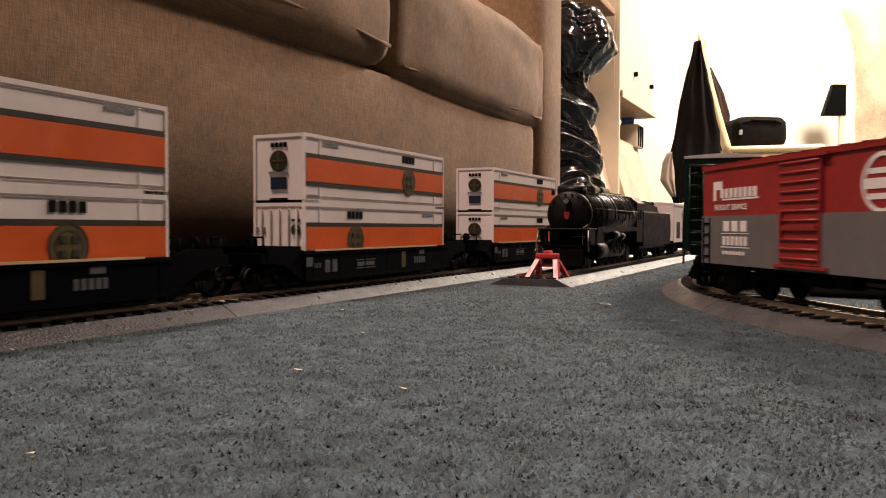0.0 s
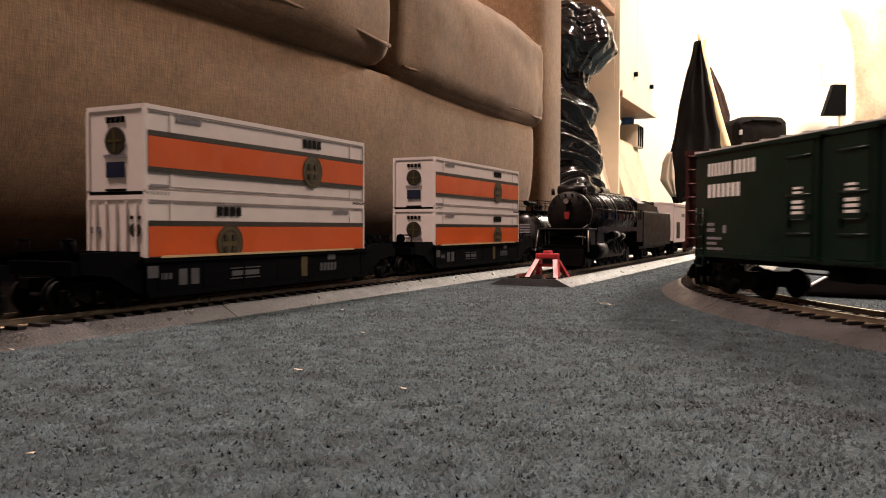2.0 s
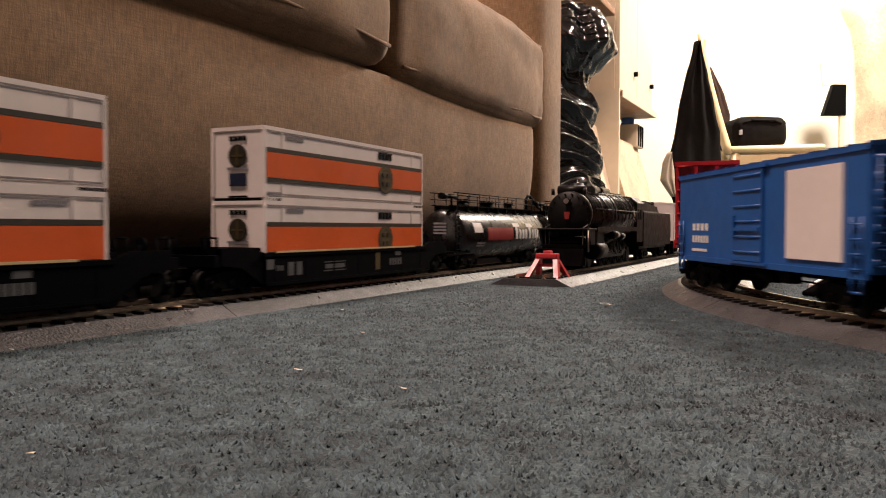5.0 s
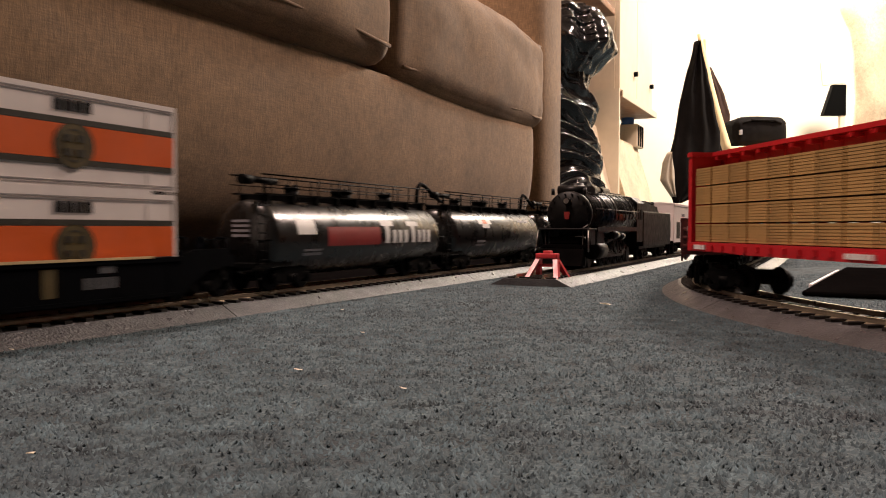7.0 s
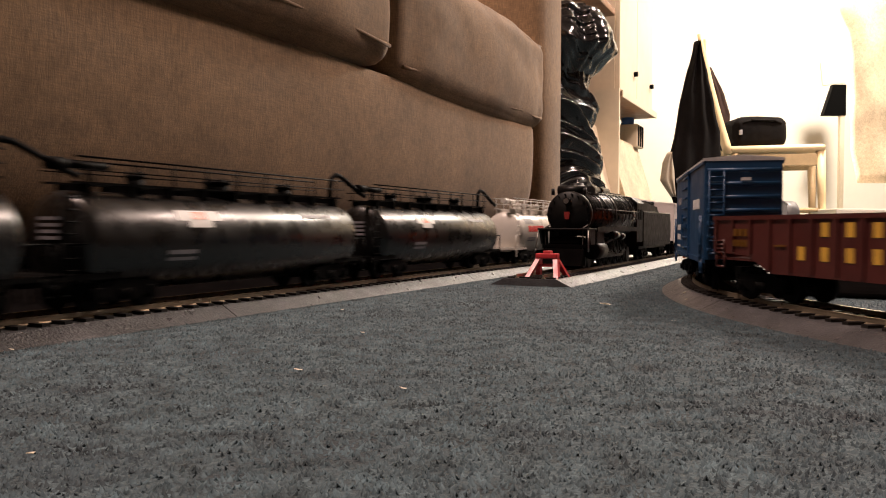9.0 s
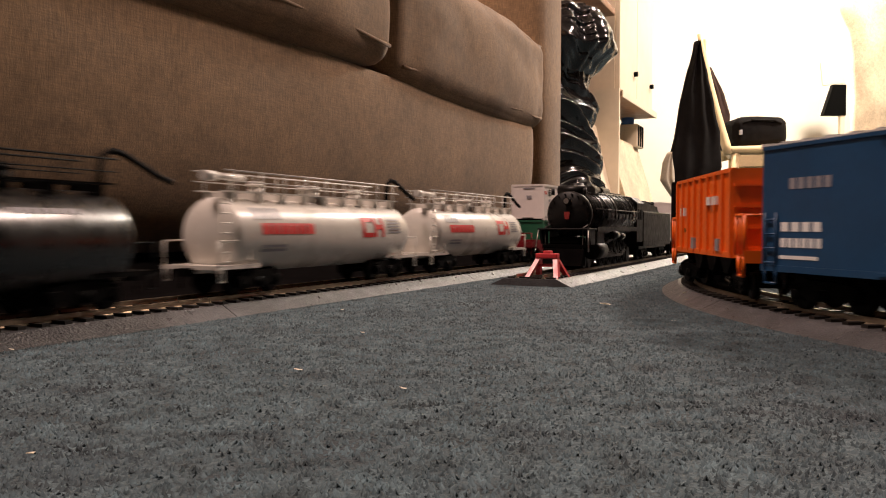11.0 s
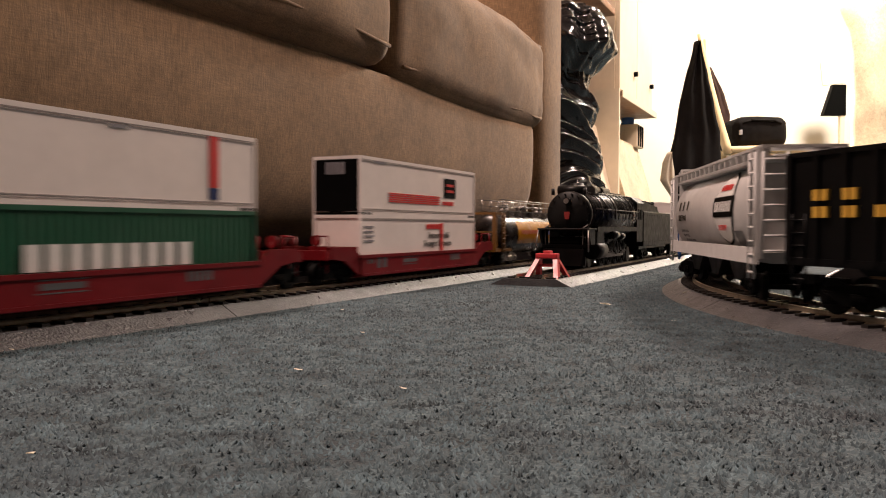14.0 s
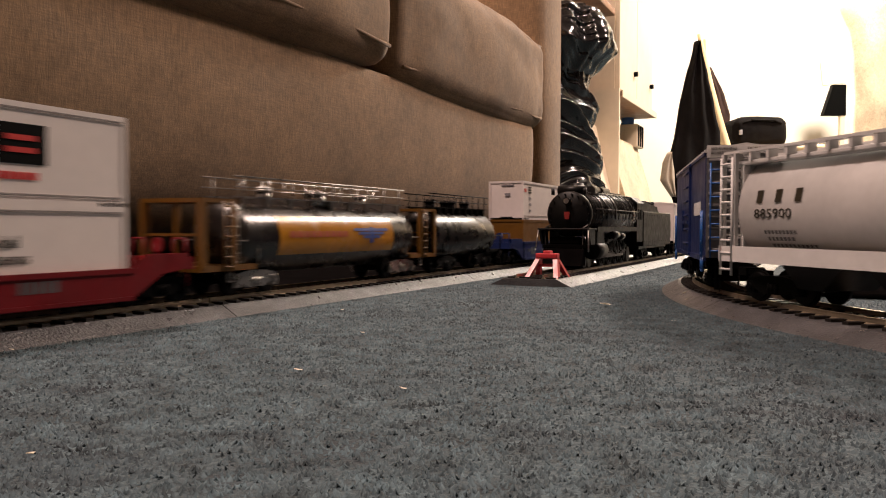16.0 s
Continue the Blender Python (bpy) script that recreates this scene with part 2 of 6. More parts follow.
def lettering(name, text, u, z, size, side, y, material, parent, squeeze=1.0, label=""):
    """Readable writing as a thin mesh, its left foot at (u, z) on a flat side."""
    cu = bpy.data.curves.new("writing", "FONT")
    cu.body, cu.size, cu.resolution_u, cu.extrude = text, size, 2, 0.00008
    tmp = bpy.data.objects.new("writing", cu)
    scene.collection.objects.link(tmp)
    bpy.context.view_layer.update()
    me = bpy.data.meshes.new_from_object(tmp.evaluated_get(bpy.context.evaluated_depsgraph_get()))
    bpy.data.objects.remove(tmp)
    bpy.data.curves.remove(cu)
    me.materials.clear()
    me.materials.append(material)
    ob = new(name, me)
    ob.parent = parent
    face = pose(0, 0, 0, 90, 0, 0) if side < 0 else pose(0, 0, 0, 90, 0, 180)
    ob.matrix_basis = Matrix.Translation((-side * u, side * (y + 0.0001), z)) @ face @ Matrix.Diagonal((squeeze, 1, 1, 1))
    return tagged(ob, label) if label else ob


def end_lettering(name, text, y, z, size, x, material, parent, squeeze=1.0):
    """Readable writing on a front end that faces +x."""
    ob = lettering(name, text, 0, 0, size, -1, 0, material, parent)
    ob.matrix_basis = Matrix.Translation((x + 0.0001, y, z)) @ pose(0, 0, 0, 90, 0, 90) @ Matrix.Diagonal((squeeze, 1, 1, 1))
    return ob


def round_decal(name, rects, side, r, zc, material, parent, proud=0.00025, label=""):
    """Marks that follow a round tank side."""
    bm = bmesh.new()
    for u0, u1, z0, z1 in rects:
        rows = []
        n = max(2, int((z1 - z0) / 0.0015) + 1)
        for i in range(n + 1):
            z = z0 + (z1 - z0) * i / n
            y = side * (math.sqrt(max(1e-9, r * r - (z - zc) ** 2)) + proud)
            rows.append((bm.verts.new((-side * u0, y, z)), bm.verts.new((-side * u1, y, z))))
        for a, b in zip(rows, rows[1:]):
            f = bm.faces.new((a[0], a[1], b[1], b[0]) if side < 0 else (a[1], a[0], b[0], b[1]))
            f.smooth = True
    return part(name, bm, material, parent, label)


# ---- the lie of the tracks ----
TURN = 63.945                       # heading of the straight line beside the sofa
ALONG = pose(0, 0, 0, 0, 0, TURN)   # x runs along that line, y towards the sofa
MAIN_D, SPUR_D = 0.2246, 0.157      # how far the two straight tracks lie from the origin
RAIL_Z = 0.0068
CX, CY, CR = 0.5134, 0.3275, 0.3814  # the curve: 15 inch radius
LEAVE = radians(90 - TURN)           # where the curve runs out into a straight parallel to the first


def curve_pose(s, b=0.0):
    """Where a car stands on the loop, s metres before its leftmost point; travel is towards smaller s. b: half its truck spacing."""

    def at(q):
        a = q / CR
        if a > LEAVE:
            rest = q - CR * LEAVE
            return Vector((CX - CR * math.cos(LEAVE) + rest * math.sin(LEAVE), CY + CR * math.sin(LEAVE) + rest * math.cos(LEAVE)))
        if a < -math.pi / 2:
            return Vector((CX - (q + CR * math.pi / 2), CY - CR))
        return Vector((CX - CR * math.cos(a), CY + CR * math.sin(a)))

    b = max(b, 0.004)
    p, q = at(s - b), at(s + b)
    mid, way = (p + q) / 2, p - q
    return pose(mid.x, mid.y, RAIL_Z, 0, 0, math.degrees(math.atan2(way.y, way.x)))


def line_pose(s):
    """Where a car's front end stands on the straight; travel is towards smaller s."""
    return ALONG @ pose(s, MAIN_D, RAIL_Z, 0, 0, 180)


# ---- room ----


def slab(name, x0, x1, y0, y1, z0, z1, material, label, category):
    return lone(name, box(bmesh.new(), x0, x1, y0, y1, z0, z1), material, label, category, kind="structure", m=ALONG)


floor = slab("floor", -2.2, 7.5, -4.0, 1.6, -0.1, 0.0, M["carpet"], "worn blue-grey cut-pile carpet with scraps on it", "carpet")
slab("wall_north", -2.2, 7.5, 1.6, 1.75, 0, 2.4, M["wall"], "cream painted plaster wall behind the sofa", "wall")
# these two are never seen; their dark colour holds down fill and reflections
slab("wall_south", -2.2, 7.5, -4.15, -4.0, 0, 2.4, M["wall_dim"], "dark unseen wall across the room, keeps bounced light low", "wall")
slab("wall_west", -2.35, -2.2, -4.15, 1.75, 0, 2.4, M["wall_dim"], "dark unseen wall behind the viewer, keeps bounced light low", "wall")
slab("ceiling", -2.35, 7.65, -4.15, 1.75, 2.4, 2.5, M["wall"], "plain cream painted ceiling", "ceiling")
bm = box(bmesh.new(), -4, 6.5, 5.25, 5.4, 0, 2.4)
lone("wall_east", bm, M["wall"], "brightly lit cream painted far wall", "wall", kind="structure")
bm = box(bmesh.new(), 0.4, 6, 5.225, 5.25, 0, 0.11)
lone("baseboard", bm, M["paint"], "cream painted baseboard on the far wall", "baseboard", kind="structure")

# ---- sofa ----


def puff(sx, sy, sz, edge, bulge, seed, wrinkle=0.004):
    """A soft block: rounded edges, bulging faces, shallow creases."""
    bm = bmesh.new()
    bmesh.ops.create_cube(bm, size=2.0)
    bmesh.ops.subdivide_edges(bm, edges=bm.edges[:], cuts=39, use_grid_fill=True)
    half = Vector((sx / 2, sy / 2, sz / 2))
    for v in bm.verts:
        q = v.co.copy()
        # crowd the grid towards the edges
        q = Vector([math.sin(c * math.pi / 2) * 0.75 + c * 0.25 for c in q])
        e = Vector((half.x * q.x, half.y * q.y, half.z * q.z))
        core = Vector([max(-(k - edge), min(k - edge, c)) for c, k in zip(e, half)])
        out = e - core
        if out.length > 1e-9:
            e = core + out.normalized() * min(edge, max(out.x, out.y, out.z, -out.x, -out.y, -out.z))
        n = out.normalized() if out.length > 1e-9 else Vector((0, 0, 0))
        e += n * bulge * (1 - q.x ** 6 * abs(n.y + n.z) ** 0.2) * max(0, 1 - q.z ** 2 * (1 - n.z ** 2)) * max(0, 1 - q.x ** 4 * (1 - n.x ** 2))
        f = noise.noise(Vector((e.x * 9 + seed, e.y * 5, e.z * 14))) + 0.5 * noise.noise(Vector((e.x * 30 + seed, e.y * 12, e.z * 26)))
        e += Vector((0.2, -1, 0.4)) * f * wrinkle
        v.co = e
    for f in bm.faces:
        f.smooth = True
    return bm


def shifted(bm, x, y, z, rx=0, ry=0, rz=0):
    bmesh.ops.transform(bm, matrix=pose(x, y, z, rx, ry, rz), verts=bm.verts[:])
    return bm


def sofa():
    t = thing("sofa", "taupe woven upholstered sofa with loose seat cushions", "sofa", m=ALONG)
    # front panel, rounded over at its top and at its end
    bm = bmesh.new()
    prof = [(0.575, 0.010), (0.550, 0.014), (0.526, 0.026), (0.510, 0.044), (0.499, 0.068), (0.491, 0.098), (0.487, 0.135), (0.4855, 0.175), (0.4855, 0.205), (0.4865, 0.216), (0.4895, 0.2215), (0.498, 0.224), (0.56, 0.226)]
    cols = []
    n = 150
    for i in range(n + 1):
        s = -1.3 + 2.705 * i / n
        turn = max(0.0, (s - 1.355) / 0.05)
        back = 0.03 * (1 - math.sqrt(max(0, 1 - min(1, turn) ** 2)))
        cols.append([bm.verts.new((s, y + back + 0.0016 * noise.noise(Vector((s * 3.1, z * 6, 1))), z - 0.5 * back * (z > 0.1) + 0.0008 * noise.noise(Vector((s * 6, y * 9, 5))))) for y, z in prof])
    for a, b in zip(cols, cols[1:]):
        for j in range(len(prof) - 1):
            bm.faces.new((a[j], b[j], b[j + 1], a[j + 1])).smooth = True
    bm.faces.new(cols[-1])
    bm.faces.new(cols[0][::-1])
    bmesh.ops.recalc_face_normals(bm, faces=bm.faces[:])
    part("front_panel", bm, M["sofa"], t)
    for s0, s1, d0, z0, z1, seed, tip in ((-0.02, 0.832, 0.466, 0.238, 0.412, 3, 2.0), (0.840, 1.412, 0.476, 0.224, 0.380, 11, 1.0), (-1.15, -0.028, 0.466, 0.238, 0.412, 7, 2.0)):
        bm = shifted(puff(s1 - s0, 0.62, z1 - z0, 0.026, 0.012, seed), (s0 + s1) / 2, d0 + 0.31, (z0 + z1) / 2, tip)
        c = part("seat_cushion", bm, M["sofa"], t)
        for zz in (z0 + 0.012, z1 - 0.012):
            bm = bmesh.new()
            tube(bm, [(s0 + 0.022 + (s1 - s0 - 0.044) * i / 30, d0 + 0.0035 - 0.003 * math.sin(i / 30 * math.pi) + (zz - (z0 + z1) / 2) * 0.035 * tip * 0.5, zz + 0.0015 * math.sin(i * 0.9 + seed)) for i in range(31)], 0.0024, 8)
            part("piping", bm, M["sofa"], c)
    bm = box(bmesh.new(), 1.418, 1.556, 0.487, 1.35, 0.026, 0.66, 0.022)
    for f in bm.faces:
        f.smooth = True
    part("arm", bm, M["sofa"], t)
    part("back", box(bmesh.new(), -1.2, 1.45, 1.05, 1.35, 0.012, 0.85, 0.04), M["sofa"], t)
    part("seat_base", box(bmesh.new(), -1.2, 1.45, 0.56, 1.05, 0.03, 0.2), M["sofa"], t)
    for s, d in ((-1.1, 0.62), (1.35, 0.62), (-1.1, 1.25), (1.35, 1.25)):
        part("foot", rod(bmesh.new(), (s, d, 0), (s, d, 0.032), 0.02, 12), M["black"], t)


sofa()

# added black strip in place of the deep shade behind the train
lone("floor_mat", box(bmesh.new(), -1.2, 1.40, 0.252, 0.62, 0.0005, 0.0030, 0.001), M["mat_black"], "black strip added for the shade between track and sofa", "mat", m=ALONG)

# ---- tracks ----
PROFILE = [(-0.0225, 0.0), (-0.0155, 0.0042), (0.0155, 0.0042), (0.0225, 0.0)]


def sweep(bm, poses, outline, close=True):
    rings = [[bm.verts.new(m @ Vector((0, y, z))) for y, z in outline] for m in poses]
    n = len(outline)
    for a, b in zip(rings, rings[1:]):
        for i in range(n if close else n - 1):
            bm.faces.new((a[i], a[(i + 1) % n], b[(i + 1) % n], b[i]))
    bm.faces.new(rings[0])
    bm.faces.new(rings[-1][::-1])
    bmesh.ops.recalc_face_normals(bm, faces=bm.faces[:])
    return bm


RAIL = [(-0.0011, 0.0046), (-0.0004, 0.0051), (-0.0004, 0.0061), (-0.0006, 0.0068), (0.0006, 0.0068), (0.0004, 0.0061), (0.0004, 0.0051), (0.0011, 0.0046)]
TIE = mesh_of("tie", box(bmesh.new(), -0.0014, 0.0014, -0.0148, 0.0148, 0.0040, 0.0052), M["tie"])


def track(name, label, path, start, end, section, near, outline=PROFILE):
    """path(s) gives the pose at ground height. near: the stretch whose ties are objects of their own."""
    t = thing(name, label, "model track", kind="structure")
    s = start
    while s < end - 1e-4:
        e = min(s + section, end)
        n = max(2, int((e - s) / 0.012))
        ps = [path(s + 0.0003 + (e - s - 0.0006) * i / n) for i in range(n + 1)]
        part("roadbed", sweep(bmesh.new(), ps, outline), M["roadbed"], t)
        for side in (-1, 1):
            part("rail", sweep(bmesh.new(), ps, [(y + side * 0.00825, z) for y, z in RAIL]), M["rail"], t)
        s = e
    rest = bmesh.new()
    s = start + 0.004
    while s < end:
        if near[0] < s < near[1]:
            share("tie", TIE, t, path(s))
        else:
            merge(rest, box(bmesh.new(), -0.0014, 0.0014, -0.0148, 0.0148, 0.0040, 0.0052), path(s))
        s += 0.0078
    tagged(part("distant_ties", rest, M["tie"], t), kind="stuff")
    return t


def main_path(s):
    return ALONG @ pose(s, MAIN_D, 0)


def spur_path(s):
    return ALONG @ pose(s, SPUR_D, 0)


def loop_path(s):
    return Matrix.Translation((0, 0, -RAIL_Z)) @ curve_pose(s)


track("straight_track", "straight model railway track on grey plastic roadbed beside the sofa", main_path, -0.68, 2.98, 0.2286, (-0.1, 1.3))
track("spur_track", "short dead-end model railway track on grey plastic roadbed", spur_path, 0.437, 1.36, 0.2286, (0.4, 1.4), [(-0.0255, 0.0), (-0.0165, 0.0042), (0.0165, 0.0042), (0.0255, 0.0)])
track("curved_track", "curved model railway track on grey plastic roadbed", loop_path, -1.8, 2.0, 0.2, (-0.45, 0.6), [(-0.0250, 0.0), (-0.0165, 0.0042), (0.0165, 0.0042), (0.0250, 0.0)])


def bumper():
    t = thing("track_bumper", "red plastic track bumper at the end of the spur", "track bumper", m=ALONG @ pose(0.458, SPUR_D - 0.0040, 0.0012))
    bm = box(bmesh.new(), -0.003, 0.003, -0.0068, 0.0068, 0.0145, 0.0176, 0.0006)
    part("beam", bm, M["bumper_red"], t)
    part("pad", box(bmesh.new(), -0.0022, 0.0040, -0.0022, 0.0022, 0.0172, 0.0192, 0.0005), M["bumper_red"], t)
    for y in (-0.0075, 0.0075):
        for x in (-0.012, 0.013):
            bm = prism(bmesh.new(), [(x - 0.0022, 0.0002), (x + 0.0022, 0.0002), (0.0018, 0.0150), (-0.0018, 0.0150)], y * 1.35 - 0.0014, y * 1.35 + 0.0014)
            for v in bm.verts:
                if v.co.z > 0.01:
                    v.co.y -= y * 0.65
            part("leg", bm, M["bumper_red"], t)
    part("crossbar", box(bmesh.new(), -0.001, 0.001, -0.0078, 0.0078, 0.0095, 0.0112), M["bumper_red"], t)


bumper()

# ---- rolling stock: shared running gear ----


def wheel_mesh():
    bm = bmesh.new()
    for y in (-1, 1):
        rod(bm, (0, y * 0.0070, 0), (0, y * 0.0092, 0), 0.0052, 20)
        rod(bm, (0, y * 0.0066, 0), (0, y * 0.0072, 0), 0.0060, 20)
    rod(bm, (0, -0.009, 0), (0, 0.009, 0), 0.0011, 8)
    return mesh_of("wheelset", bm, M["wheel"])


WHEELS = wheel_mesh()


def truck_mesh(material):
    bm = bmesh.new()
    for y in (-0.0112, 0.0112):
        for x in (-0.0115, 0.0115):
            box(bm, x - 0.0022, x + 0.0022, y - 0.0012, y + 0.0012, 0.0030, 0.0076, 0.0004)
            rod(bm, (x, y + math.copysign(0.0008, y), 0.0053), (x, y + math.copysign(0.0021, y), 0.0053), 0.0014, 8)
        prism(bm, [(-0.0125, 0.0065), (-0.0125, 0.0085), (-0.005, 0.0098), (0.005, 0.0098), (0.0125, 0.0085), (0.0125, 0.0065), (0.0055, 0.0030), (-0.0055, 0.0030)], y - 0.001, y + 0.001)
        for x in (-0.0018, 0, 0.0018):
            rod(bm, (x, y * 1.09, 0.0034), (x, y * 1.09, 0.0070), 0.0009, 6)
    box(bm, -0.004, 0.004, -0.0115, 0.0115, 0.0050, 0.0098)
    return mesh_of("truck", bm, material)


TRUCK = truck_mesh(M["black"])
TRUCK_STEEL = truck_mesh(M["steel"])


def coupler_mesh():
    bm = bmesh.new()
    box(bm, -0.012, 0.0, -0.0016, 0.0016, 0.0088, 0.0108)
    prism(bm, [(0, 0.0082), (0.0045, 0.0082), (0.0045, 0.0114), (0, 0.0114)], -0.0028, 0.0024)
    rod(bm, (0.002, -0.0024, 0.0085), (0.002, -0.0030, 0.0035), 0.0004, 6)
    return mesh_of("coupler", bm, M["black"])


COUPLER = coupler_mesh()
MOVERS = []


def running_gear(t, half, length, curve=0, truck=None):
    """Two trucks half a metre-fraction out from the middle, wheelsets, couplers; curve: degrees each truck stays turned."""
    for e in (-1, 1):
        tr = share("truck", truck or TRUCK, t, pose(e * half, 0, 0, 0, 0, -e * curve))
        for x in (-0.0115, 0.0115):
            share("wheelset", WHEELS, tr, pose(x, 0, 0.0054))
        share("coupler", COUPLER, t, pose(e * length / 2, 0, 0, 0, 0, 0 if e > 0 else 180))


def ladder(bm, x, y, z0, z1, w, rungs, r=0.00035):
    """On a side face."""
    for dx in (-w / 2, w / 2):
        rod(bm, (x + dx, y, z0), (x + dx, y, z1), r, 6)
    for i in range(rungs):
        z = z0 + (z1 - z0) * (i + 0.5) / rungs
        rod(bm, (x - w / 2, y, z), (x + w / 2, y, z), r, 6)
    return bm


def end_ladder(bm, x, y, z0, z1, w, rungs, r=0.00035):
    for dy in (-w / 2, w / 2):
        rod(bm, (x, y + dy, z0), (x, y + dy, z1), r, 6)
    for i in range(rungs):
        z = z0 + (z1 - z0) * (i + 0.5) / rungs
        rod(bm, (x, y - w / 2, z), (x, y + w / 2, z), r, 6)
    return bm


# ---- containers and well cars ----
CL, CW, CH = 0.1416, 0.0285, 0.0313


def container(name, label, body, z, stripe=None, marks=None, corrugated=False, CH=CH):
    t = thing(name, label, "freight container", "stacked freight containers")
    bm = box(bmesh.new(), -CL / 2 + 0.0003, CL / 2 - 0.0003, -CW / 2 + 0.0002, CW / 2 - 0.0002, z + 0.001, z + CH - 0.0012, 0.0003)
    if corrugated:
        bm.free()
        bm = bmesh.new()
        near = []
        for i in range(45):
            x = -CL / 2 + 0.0006 + i * (CL - 0.0012) / 44
            for dx, dy in ((0, 0), (0.0007, 0), (0.0011, 0.00028), (0.0021, 0.00028), (0.0025, 0)):
                if x + dx < CL / 2 - 0.0005:
                    near.append((x + dx, -CW / 2 + 0.0004 + dy))
        ring = near + [(x, -y) for x, y in near[::-1]]
        lo = [bm.verts.new((x, y, z + 0.001)) for x, y in ring]
        hi = [bm.verts.new((x, y, z + CH - 0.0012)) for x, y in ring]
        for i in range(len(ring)):
            bm.faces.new((lo[i], lo[(i + 1) % len(ring)], hi[(i + 1) % len(ring)], hi[i]))
        bm.faces.new(lo[::-1])
        bm.faces.new(hi)
    part("shell", bm, M[body], t)
    bm = bmesh.new()
    for y in (-1, 1):
        y0 = y * (CW / 2 - 0.0005)
        box(bm, -CL / 2, CL / 2, y0 - 0.0006, y0 + 0.0006, z + CH - 0.0016, z + CH)
        box(bm, -CL / 2, CL / 2, y0 - 0.0006, y0 + 0.0006, z, z + 0.0016)
    for x in (-1, 1):
        x0 = x * (CL / 2 - 0.0005)
        box(bm, x0 - 0.0006, x0 + 0.0006, -CW / 2 + 0.0012, CW / 2 - 0.0012, z + CH - 0.0016, z + CH)
        for y in (-1, 1):
            box(bm, x0 - 0.0007, x0 + 0.0007, y * (CW / 2 - 0.0006) - 0.0007, y * (CW / 2 - 0.0006) + 0.0007, z + 0.0016, z + CH - 0.0016)
    part("frame", bm, M[body], t)
    for x in (-1, 1) if stripe else ():
        for y in (-1, 1):
            bm = box(bmesh.new(), x * 0.0585 - 0.0008, x * 0.0585 + 0.0008, y * (CW / 2 - 0.0003) - 0.0003, y * (CW / 2 - 0.0003) + 0.0003, z + 0.0016, z + CH - 0.0016)
            part("side_post", bm, M[body], t)
    for x in (-1, 1):
        part("base_slot", box(bmesh.new(), x * 0.0652 - 0.0055, x * 0.0652 + 0.0055, -CW / 2 - 0.0001, CW / 2 + 0.0001, z + 0.0001, z + 0.0013), M["black"], t)
        part("end_slot", box(bmesh.new(), x * CL / 2 - 0.0002, x * CL / 2 + 0.0002, -0.005, 0.005, z + 0.0014, z + 0.0022), M["black"], t)
    if stripe:
        Y = CW / 2
        for side in (-1, 1):
            decal("orange_band", [(-CL / 2 + 0.0012, CL / 2 - 0.0012, z + 0.0098, z + 0.0204)], side, Y, M["orange"], t, 0.00025)
            decal("black_band", [(-CL / 2 + 0.0012, CL / 2 - 0.0012, z + 0.0205, z + 0.0224)], side, Y, M["emblem_dark"], t, 0.00025)
            decal("black_band", [(-CL / 2 + 0.0012, CL / 2 - 0.0012, z + 0.0079, z + 0.0097)], side, Y, M["emblem_dark"], t, 0.00025)
            u = stripe
            bm = bmesh.new()
            rod(bm, (-side * u, side * (Y - 0.0002), z + 0.0140), (-side * u, side * (Y + 0.00042), z + 0.0140), 0.0073, 32)
            e = part("emblem", bm, M["olive"], t, "round olive emblem with a dark cross and ring")
            bm = bmesh.new()
            for r0, r1 in ((0.0046, 0.0052), (0.0068, 0.0073)):
                for i in range(32):
                    a, b = i * math.pi / 16, (i + 1) * math.pi / 16
                    vs = [bm.verts.new((-side * u + r * math.cos(q), side * (Y + 0.0005), z + 0.0140 + r * math.sin(q))) for r, q in ((r0, a), (r1, a), (r1, b), (r0, b))]
                    bm.faces.new(vs)
            part("emblem_ring", bm, M["emblem_dark"], e)
            decal("emblem_cross", [(u + a * 0.0022 - 0.0011, u + a * 0.0022 + 0.0011, z + 0.0140 + b * 0.0022 - 0.0011, z + 0.0140 + b * 0.0022 + 0.0011) for a in (-1, 1) for b in (-1, 1)], side, Y + 0.0004, M["emblem_dark"], e, 0.0003)
            decal("name_mark", word(u - 0.0072, z + 0.0245, 0.0144, 0.0036, 4, 0.10), side, Y, M["black"], t)
            v = -0.052 if u > 0 else 0.048
            decal("number_mark", [(v - 0.004 + i * 0.0016, v - 0.0029 + i * 0.0016, z + 0.0266, z + 0.0281) for i in range(8)], side, Y, M["grey_mark"], t)
            decal("small_mark", [(-0.0685, -0.0595, z + 0.0030, z + 0.0038)], side, Y, M["grey_mark"], t)
        # the front end
        X = CL / 2
        bm = bmesh.new()
        ribbed = marks is not None
        ey, er = (0.0095, 0.0025) if ribbed else (0.0, 0.0048)
        rod(bm, (X - 0.0003, ey, z + 0.0190), (X + 0.0004, ey, z + 0.0190), er, 28)
        e = part("end_emblem", bm, M["emblem_dark"], t)
        bm = bmesh.new()
        k = er / 0.0048
        box(bm, X, X + 0.0006, ey - 0.0032 * k, ey + 0.0032 * k, z + 0.0190 - 0.0004 * k, z + 0.0190 + 0.0004 * k)
        box(bm, X, X + 0.0006, ey - 0.0005 * k, ey + 0.0005 * k, z + 0.0190 - 0.0040 * k, z + 0.0190 + 0.0040 * k)
        part("end_cross", bm, M["olive"], e)
        bm = bmesh.new()
        for a, b, c, d in word(0.0070, z + 0.0228, 0.0050, 0.0012, 4, 0.12) if ribbed else word(-0.0048, z + 0.0253, 0.0096, 0.0021, 4, 0.12):
            box(bm, X - 0.0003, X + 0.0002, a, b, c, d)
        part("end_name_mark", bm, M["black"], t)
